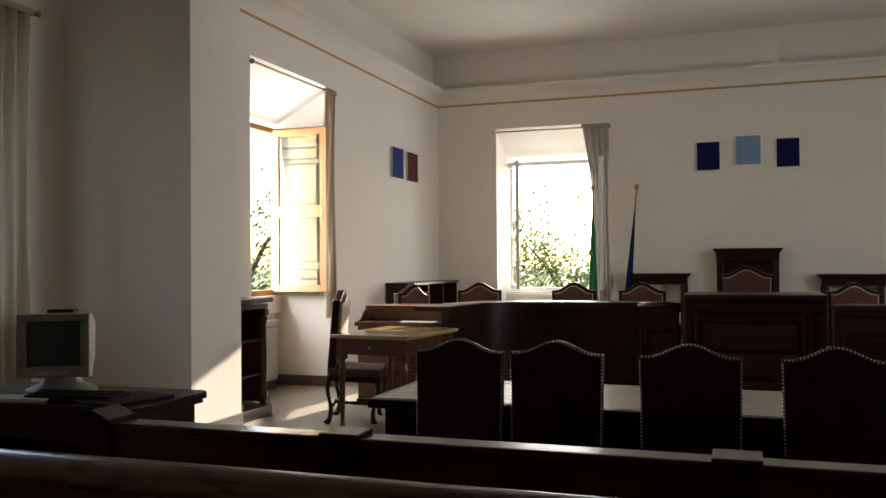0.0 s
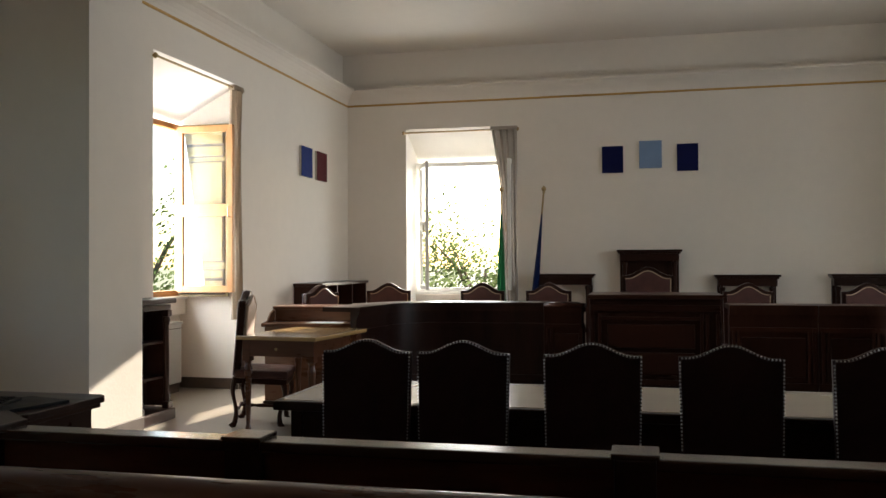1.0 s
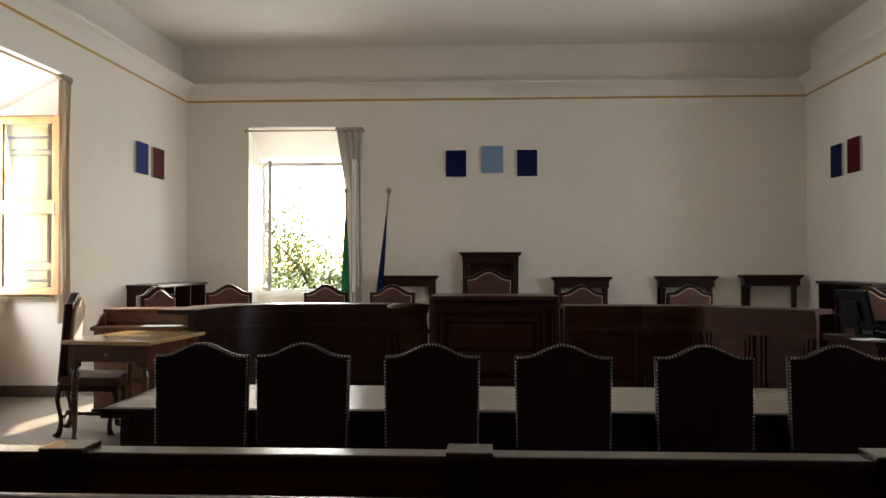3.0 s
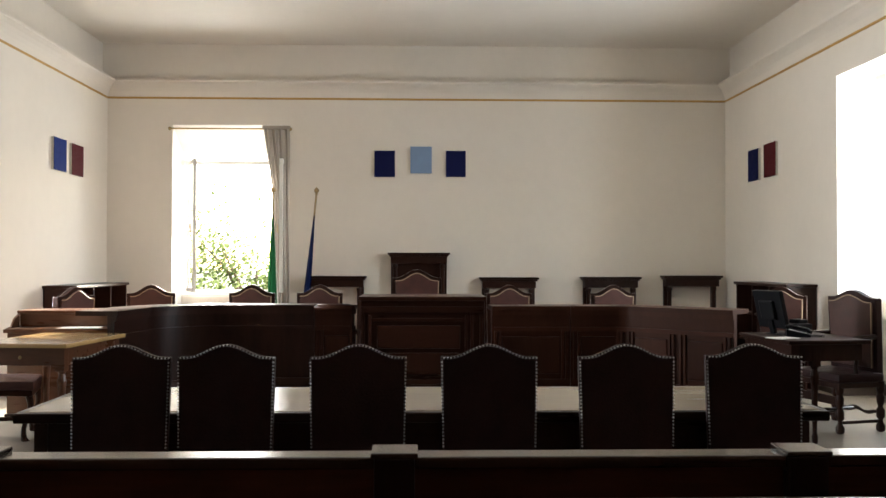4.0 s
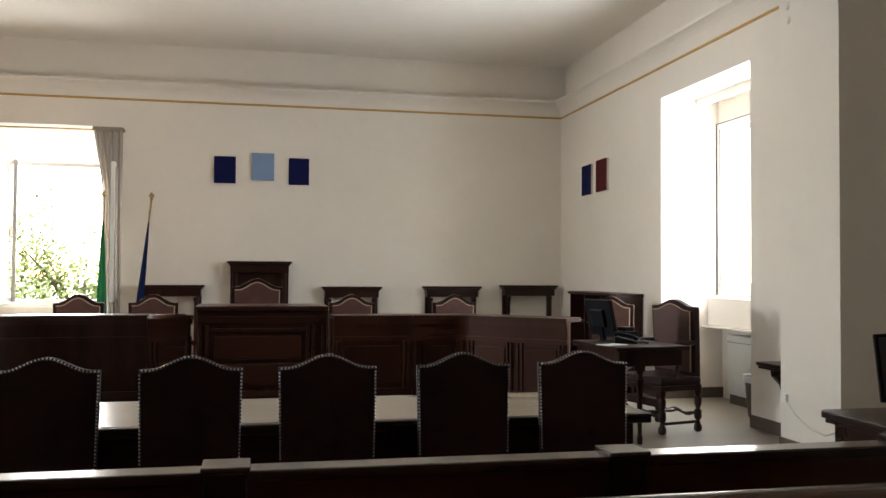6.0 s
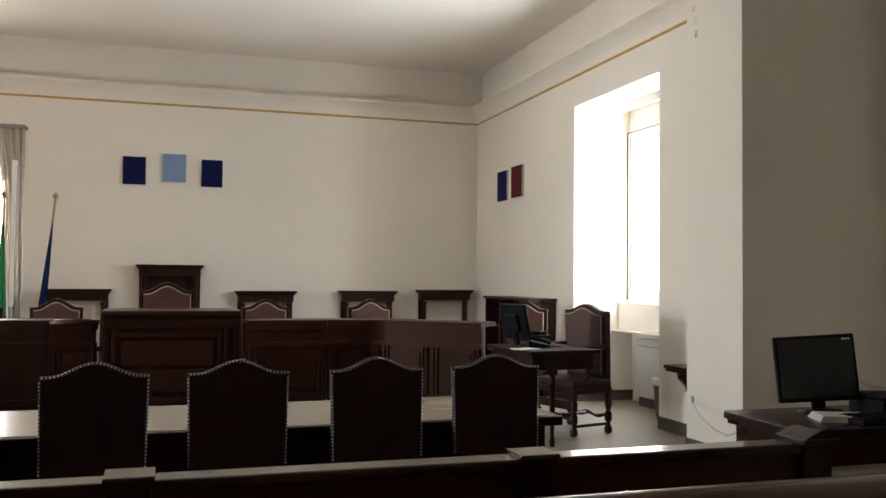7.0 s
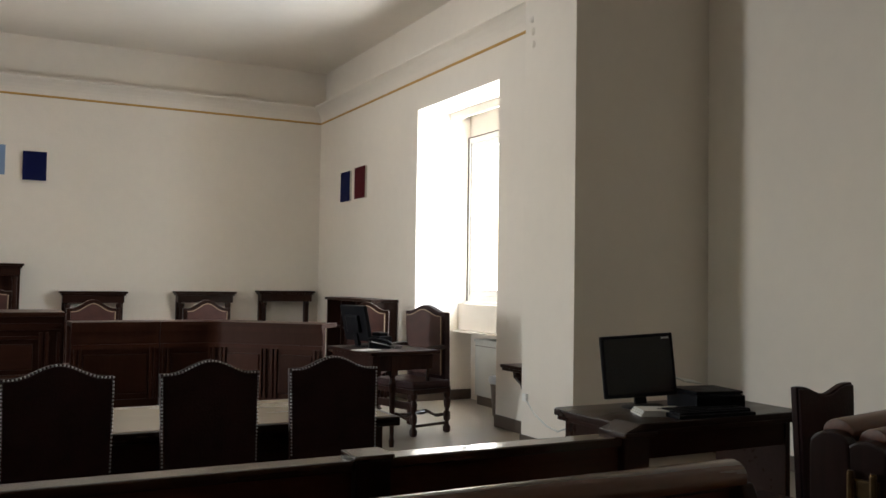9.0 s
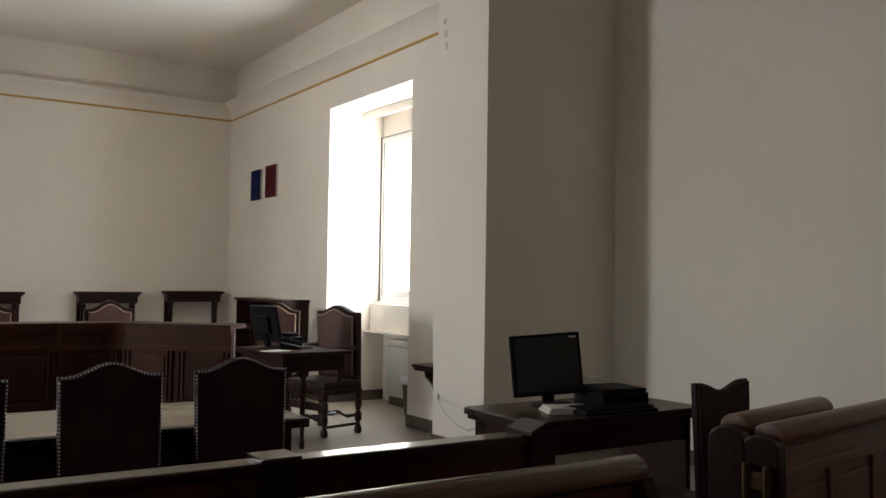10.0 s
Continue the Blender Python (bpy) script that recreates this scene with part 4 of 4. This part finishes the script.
def flat_monitor(label, m, wide, high, lift):
    o = thing("monitor", label, "monitor", m)
    hs = part("housing", box(-wide / 2, wide / 2, 0.0, 0.035, lift, lift + high, 0.006), BLACK, o)
    part("screen", box(-wide / 2 + 0.014, wide / 2 - 0.014, -0.003, 0.004, lift + 0.018, lift + high - 0.014), SCREEN, hs, "dark glossy screen")
    part("back_shell", box(-wide / 4, wide / 4, 0.035, 0.065, lift + high * 0.25, lift + high * 0.75, 0.012), BLACK, o)
    part("neck", box(-0.028, 0.028, 0.02, 0.05, 0.015, lift + high * 0.35, 0.004), BLACK, o)
    part("foot", lathe([(0.10, 0), (0.10, 0.008), (0.085, 0.016), (0.02, 0.02)], 20, m=Matrix.Translation((0, 0.03, 0))), BLACK, o, "", True)
    part("badge", box(wide / 2 - 0.055, wide / 2 - 0.02, -0.004, 0.0, lift + high - 0.026, lift + high - 0.018), WHITE_PAINT, hs, "small pale mark")
    return o


flat_monitor("black flat monitor, switched off, on the desk", pose(2.752, 3.158, 0.78, -5, -4.5, -26), 0.34, 0.29, 0.05)


def printer():
    o = thing("printer", "flat black printer on the desk", "printer", pose(3.02, 3.03, 0.78, 0, 0, -10))
    part("body", box(-0.13, 0.13, -0.12, 0.13, 0.0, 0.078, 0.012), BLACK, o)
    part("lid", box(-0.124, 0.124, -0.11, 0.12, 0.079, 0.094, 0.007), BLACK, o)
    part("tray", box(-0.10, 0.10, -0.19, -0.12, 0.018, 0.028, 0.003), BLACK, o)
    part("control_panel", box(0.04, 0.12, -0.128, -0.118, 0.045, 0.075, 0.003), SCREEN, o)
    part("paper_guide", box(-0.12, -0.03, 0.02, 0.10, 0.094, 0.100, 0.002, m=pose(0, 0, 0.012, 6, 8)), GREY_METAL, o)


printer()


def flat_stack(name, label, cat, m, wide, deep, high, mat, sheets=3):
    o = thing(name, label, cat, m)
    for i in range(sheets):
        part("sheet", box(-wide / 2 + 0.006 * i, wide / 2 + 0.004 * i, -deep / 2, deep / 2 - 0.003 * i, high * i / sheets, high * (i + 1) / sheets - 0.0005, 0.001), mat, o)
    return o


flat_stack("book", "white paper-covered book lying on the desk", "book", pose(2.69, 2.985, 0.78, 0, 0, -22), 0.20, 0.15, 0.026, PAPER)


def keyboard(m, mat, label):
    o = thing("keyboard", label, "keyboard", m)
    part("case", prism([(-0.08, 0), (0.08, 0), (0.08, 0.026), (-0.08, 0.014)], -0.21, 0.21, "x", 0.003), mat, o)
    bm = bmesh.new()
    for r in range(5):
        for k in range(14):
            box(-0.195 + k * 0.028, -0.195 + k * 0.028 + 0.023, -0.065 + r * 0.026, -0.065 + r * 0.026 + 0.021, 0.016 + 0.002 * r, 0.024 + 0.002 * r, bm=bm)
    k = part("keys", bm, mat, o)
    k["kind"] = "stuff"


keyboard(pose(2.88, 2.885, 0.781, 0, 0, -4), BLACK, "black keyboard on the desk")
keyboard(pose(-2.72, 2.98, 0.781, 0, 0, 8), BLACK, "dark keyboard before the old monitor")


def tube_monitor():
    o = thing("tube_monitor", "beige cathode ray monitor, switched off, on the desk", "monitor", pose(-2.895, 3.05, 0.78, 0, 0, 27))
    w, z0, z1 = 0.152, 0.08, 0.36
    bm = box(-w, w, -0.03, 0.03, z0, z0 + 0.05, 0.006)
    box(-w, w, -0.03, 0.03, z1 - 0.035, z1, 0.006, bm=bm)
    box(-w, -w + 0.04, -0.03, 0.03, z0 + 0.05, z1 - 0.035, 0.006, bm=bm)
    box(w - 0.04, w, -0.03, 0.03, z0 + 0.05, z1 - 0.035, 0.006, bm=bm)
    part("bezel", bm, BEIGE_PLASTIC, o)
    part("screen", box(-w + 0.038, w - 0.038, -0.018, 0.0, z0 + 0.048, z1 - 0.033, 0.006), SCREEN, o, "dark bulging glass screen")
    bm = bmesh.new()
    bmesh.ops.create_cube(bm, size=1)
    for v in bm.verts:
        f = 0.6 if v.co.y > 0 else 1.0
        v.co = Vector((v.co.x * 2 * (w - 0.005) * f, 0.03 + (v.co.y + 0.5) * 0.30, (z0 + z1) / 2 + v.co.z * (z1 - z0 - 0.01) * f))
    part("shell", bm, BEIGE_PLASTIC, o)
    part("swivel_base", lathe([(0.15, 0), (0.15, 0.02), (0.09, 0.045), (0.08, 0.07)], 20, m=Matrix.Translation((0, 0.10, 0))), BEIGE_PLASTIC, o, "", True)
    part("control_strip", box(-0.06, 0.06, -0.034, -0.028, z0 + 0.012, z0 + 0.03, 0.002), GREY_METAL, o)


tube_monitor()
flat_stack("paper_pile", "loose white papers on the desk", "paper", pose(-2.93, 2.905, 0.78, 0, 0, 12), 0.28, 0.12, 0.016, PAPER)
flat_stack("folder", "dark folder lying on the desk", "folder", pose(-2.50, 3.02, 0.78, 0, 0, -15), 0.24, 0.32, 0.014, BLACK, 2)
o = thing("small_box", "small black device box on top of the monitor", "box", pose(-2.985, 3.20, 1.114, 0, 0, 20))
part("case", box(-0.06, 0.06, -0.04, 0.04, 0.0, 0.035, 0.004), BLACK, o)
part("front", box(-0.05, 0.05, -0.043, -0.04, 0.008, 0.027), SCREEN, o)
high_chair("dark wooden chair with a curved back at the desk", pose(2.90, 2.27, 0, 0, 0, 6), "", 0.36, 0.945, -0.035, 0.52, braid=False, nailed=False, pad=LEATHER)

# monitor, telephone and papers on the desk at the end of the bench
flat_monitor("black monitor turned away on the walnut desk", pose(2.93, 7.02, 0.78, -13, 0, 103), 0.36, 0.31, 0.06)
o = thing("telephone", "black desk telephone with a coiled cord", "telephone", pose(3.00, 6.80, 0.78, 0, 0, 70))
part("base", prism([(-0.09, 0), (0.09, 0), (0.09, 0.06), (-0.09, 0.02)], -0.09, 0.09, "x", 0.006), BLACK, o)
part("handset", tube([(-0.06, -0.08, 0.04), (-0.06, -0.06, 0.06), (-0.06, 0.06, 0.085), (-0.06, 0.09, 0.07)], [0.022, 0.014, 0.014, 0.022], 8), BLACK, o, "", True)
part("cord", tube([(-0.08 + 0.012 * math.cos(i), -0.09 - 0.006 * i * 0.4, 0.012 + 0.01 * math.sin(i)) for i in range(40)], 0.003, 5), BLACK, o, "", True)
flat_stack("paper_pile", "white papers beside the telephone", "paper", pose(2.80, 6.62, 0.78, 0, 0, 20), 0.21, 0.15, 0.006, PAPER, 2)
o = thing("small_box", "small black device box behind the telephone", "box", pose(3.12, 7.06, 0.78, 0, 0, 20))
part("body", box(-0.08, 0.08, -0.07, 0.07, 0.0, 0.085, 0.012), BLACK, o)
part("lid", box(-0.055, 0.05, -0.05, 0.055, 0.085, 0.12, 0.012), BLACK, o)
flat_stack("paper_pile", "open papers on the desk by the bench", "paper", pose(-2.95, 7.68, 0.785, 0, 0, 5), 0.34, 0.20, 0.005, PAPER, 2)


# ---- flags ----
def flag(label, m, high, lean, colors):
    f = thing("flag", label, "flag", m)
    part("pole", tube([(0, 0, 0.03), (lean, 0.10, high)], 0.013, 8), BRASS, f)
    part("foot", lathe([(0.16, 0), (0.16, 0.02), (0.04, 0.05), (0.025, 0.12)], 18), WOOD, f, "", True)
    part("finial", lathe([(0.0, -0.05), (0.022, -0.035), (0.014, -0.015), (0.034, 0.005), (0.034, 0.03), (0.014, 0.05), (0.0, 0.065)], 10, m=Matrix.Translation((lean, 0.10, high))), BRASS, f, "gilded finial", True)
    for n, (mat, u0, u1) in enumerate(colors):
        bm = bmesh.new()
        grid = []
        for r in range(15):
            v = r / 14
            z = high * 0.86 * (1 - v) + 0.50 * v
            s = z / high
            spread = 0.015 + 0.115 * v ** 0.8
            row = []
            for k in range(9):
                u = u0 + (u1 - u0) * k / 8
                row.append(bm.verts.new((lean * s + (u - 0.4) * spread * 1.7, 0.10 * s - 0.03 + 0.022 * math.sin(u * 11 + v * 2 + n), z)))
            grid.append(row)
        for a, b in zip(grid, grid[1:]):
            for k in range(8):
                bm.faces.new((a[k], a[k + 1], b[k + 1], b[k]))
        part("cloth", bm, mat, f, "", True)
    return f


flag("furled green and white flag on a pole beside the window", pose(-1.90, 11.45, 0), 2.30, -0.02, [(FLAG_GREEN, 0.0, 0.72), (FLAG_WHITE, 0.72, 0.84)])
flag("furled dark blue flag leaning on a tall pole by the wall", pose(-1.587, 11.77, 0), 2.32, 0.20, [(FLAG_BLUE, 0.15, 0.7)])

# ---- small things near the east window ----
o = thing("waste_bin", "brown waste bin with a white plastic liner", "bin", pose(4.69, 7.52, 0))
part("bucket", lathe([(0.11, 0.0), (0.115, 0.01), (0.145, 0.36), (0.15, 0.37), (0.14, 0.37), (0.11, 0.02)], 20), SKIRT, o, "", True)
part("liner", lathe([(0.147, 0.33), (0.162, 0.36), (0.155, 0.40), (0.138, 0.39), (0.13, 0.30)], 22), CLEAR_PLASTIC, o, "crumpled white plastic liner", True)
o = thing("console_table", "small carved wooden console on the wall by the pier", "table", pose(XR - 0.005, 6.46, 0, 0, 0, -90))
part("tabletop", box(-0.16, 0.16, -0.22, 0, 0.60, 0.63, 0.008), WARM, o)
part("edge", box(-0.15, 0.15, -0.205, 0, 0.575, 0.60, 0.006), WARM, o)
part("bracket", prism([(0.0, 0.575), (-0.17, 0.575), (-0.16, 0.52), (-0.09, 0.45), (-0.06, 0.36), (0.0, 0.30)], -0.03, 0.03, "x", 0.008), WARM, o)
part("back_leg", box(-0.05, 0.05, -0.04, 0.0, 0.0, 0.575, 0.004), WARM, o)
o = thing("power_cable", "thin grey power cable between the pier and the desk", "cable")
part("wire", tube([(3.945, 5.98, 0.42), (3.90, 5.90, 0.41), (3.6, 5.34, 0.40), (3.2, 4.6, 0.45), (2.8, 3.9, 0.55), (2.44, 3.30, 0.69)], 0.005, 6), GREY_METAL, o, "", True)
part("plug", box(3.925, 3.95, 5.95, 6.01, 0.39, 0.45, 0.004), WHITE_PAINT, o)

# remains of old plaster ornaments on the east pier
o = thing("plaster_fragment", "small broken plaster fragments on the pier", "ornament", pose(3.95, 5.93, 3.30))
for i, z in enumerate((0.0, 0.115, 0.22)):
    bm = bmesh.new()
    bmesh.ops.create_icosphere(bm, subdivisions=2, radius=0.028, matrix=pose(-0.002, 0.012 * (i - 1), z, 20 * i, 0, 30) @ Matrix.Diagonal((0.35, 0.8, 1.2, 1)))
    for v in bm.verts:
        v.co += Vector((0, 1, 1)) * 0.012 * noise.noise(v.co * 40)
    part("lump", bm, PLASTER, o)


# ---- outside ----
structure("ground", box(-400, 400, 13.5, 500, -3.3, -3.0), GRASS, "grassy ground of the garden", "ground")


def tree(label, at, high, spread, count, mat, seed, lean=0.0):
    rnd = random.Random(seed)
    t = thing("tree", label, "tree", pose(*at))
    bm = tube([(0, 0, 0), (lean * 0.3, 0.1, high * 0.25), (lean, 0.0, high * 0.5), (lean * 1.2, 0.1, high * 0.8)], [high * 0.035, high * 0.028, high * 0.02, 0.03], 9)
    tips = []
    for i in range(11):
        a, z = rnd.uniform(0, 6.28), high * rnd.uniform(0.3, 0.62)
        r = spread * rnd.uniform(0.5, 0.95)
        p0 = Vector((lean * z / high * 1.6, 0.05, z))
        p2 = p0 + Vector((r * math.cos(a), r * math.sin(a), high * rnd.uniform(0.1, 0.34)))
        p1 = p0.lerp(p2, 0.5) + Vector((0, 0, 0.15 * high * rnd.uniform(-0.2, 0.6)))
        tube([p0, p1, p2], [high * 0.012, high * 0.008, 0.012], 6, bm=bm)
        tips += [p1, p2, p2, p1.lerp(p2, 0.5)]
    part("trunk", bm, BARK, t, "", True)
    verts, faces = [], []
    for i in range(count):
        c = rnd.choice(tips) + Vector([rnd.gauss(0, spread * 0.20) for _ in range(3)])
        d = Vector([rnd.uniform(-1, 1) for _ in range(3)]).normalized()
        u = d.orthogonal().normalized()
        s = rnd.uniform(0.035, 0.075)
        v = d.cross(u) * s * 0.55
        k = len(verts)
        verts += [c - u * s, c + v, c + u * s, c - v]
        faces.append((k, k + 1, k + 2, k + 3))
    me = bpy.data.meshes.new("crown")
    me.from_pydata([tuple(x) for x in verts], [], faces)
    me.materials.append(mat)
    cr = new("crown", me)
    cr.parent = t
    cr["kind"] = "stuff"
    return t


tree("leafy garden tree outside the open window", (-4.4, 20.5, -3.0), 5.2, 2.2, 7000, LEAF, 3, 0.5)
tree("leafy garden tree outside the open window", (-6.9, 23.5, -3.0), 5.4, 2.4, 6000, LEAF, 8, -0.4)
tree("dark green garden tree outside the oak window", (-10.6, 16.6, -3.0), 6.0, 2.2, 6500, LEAF_DARK, 5)
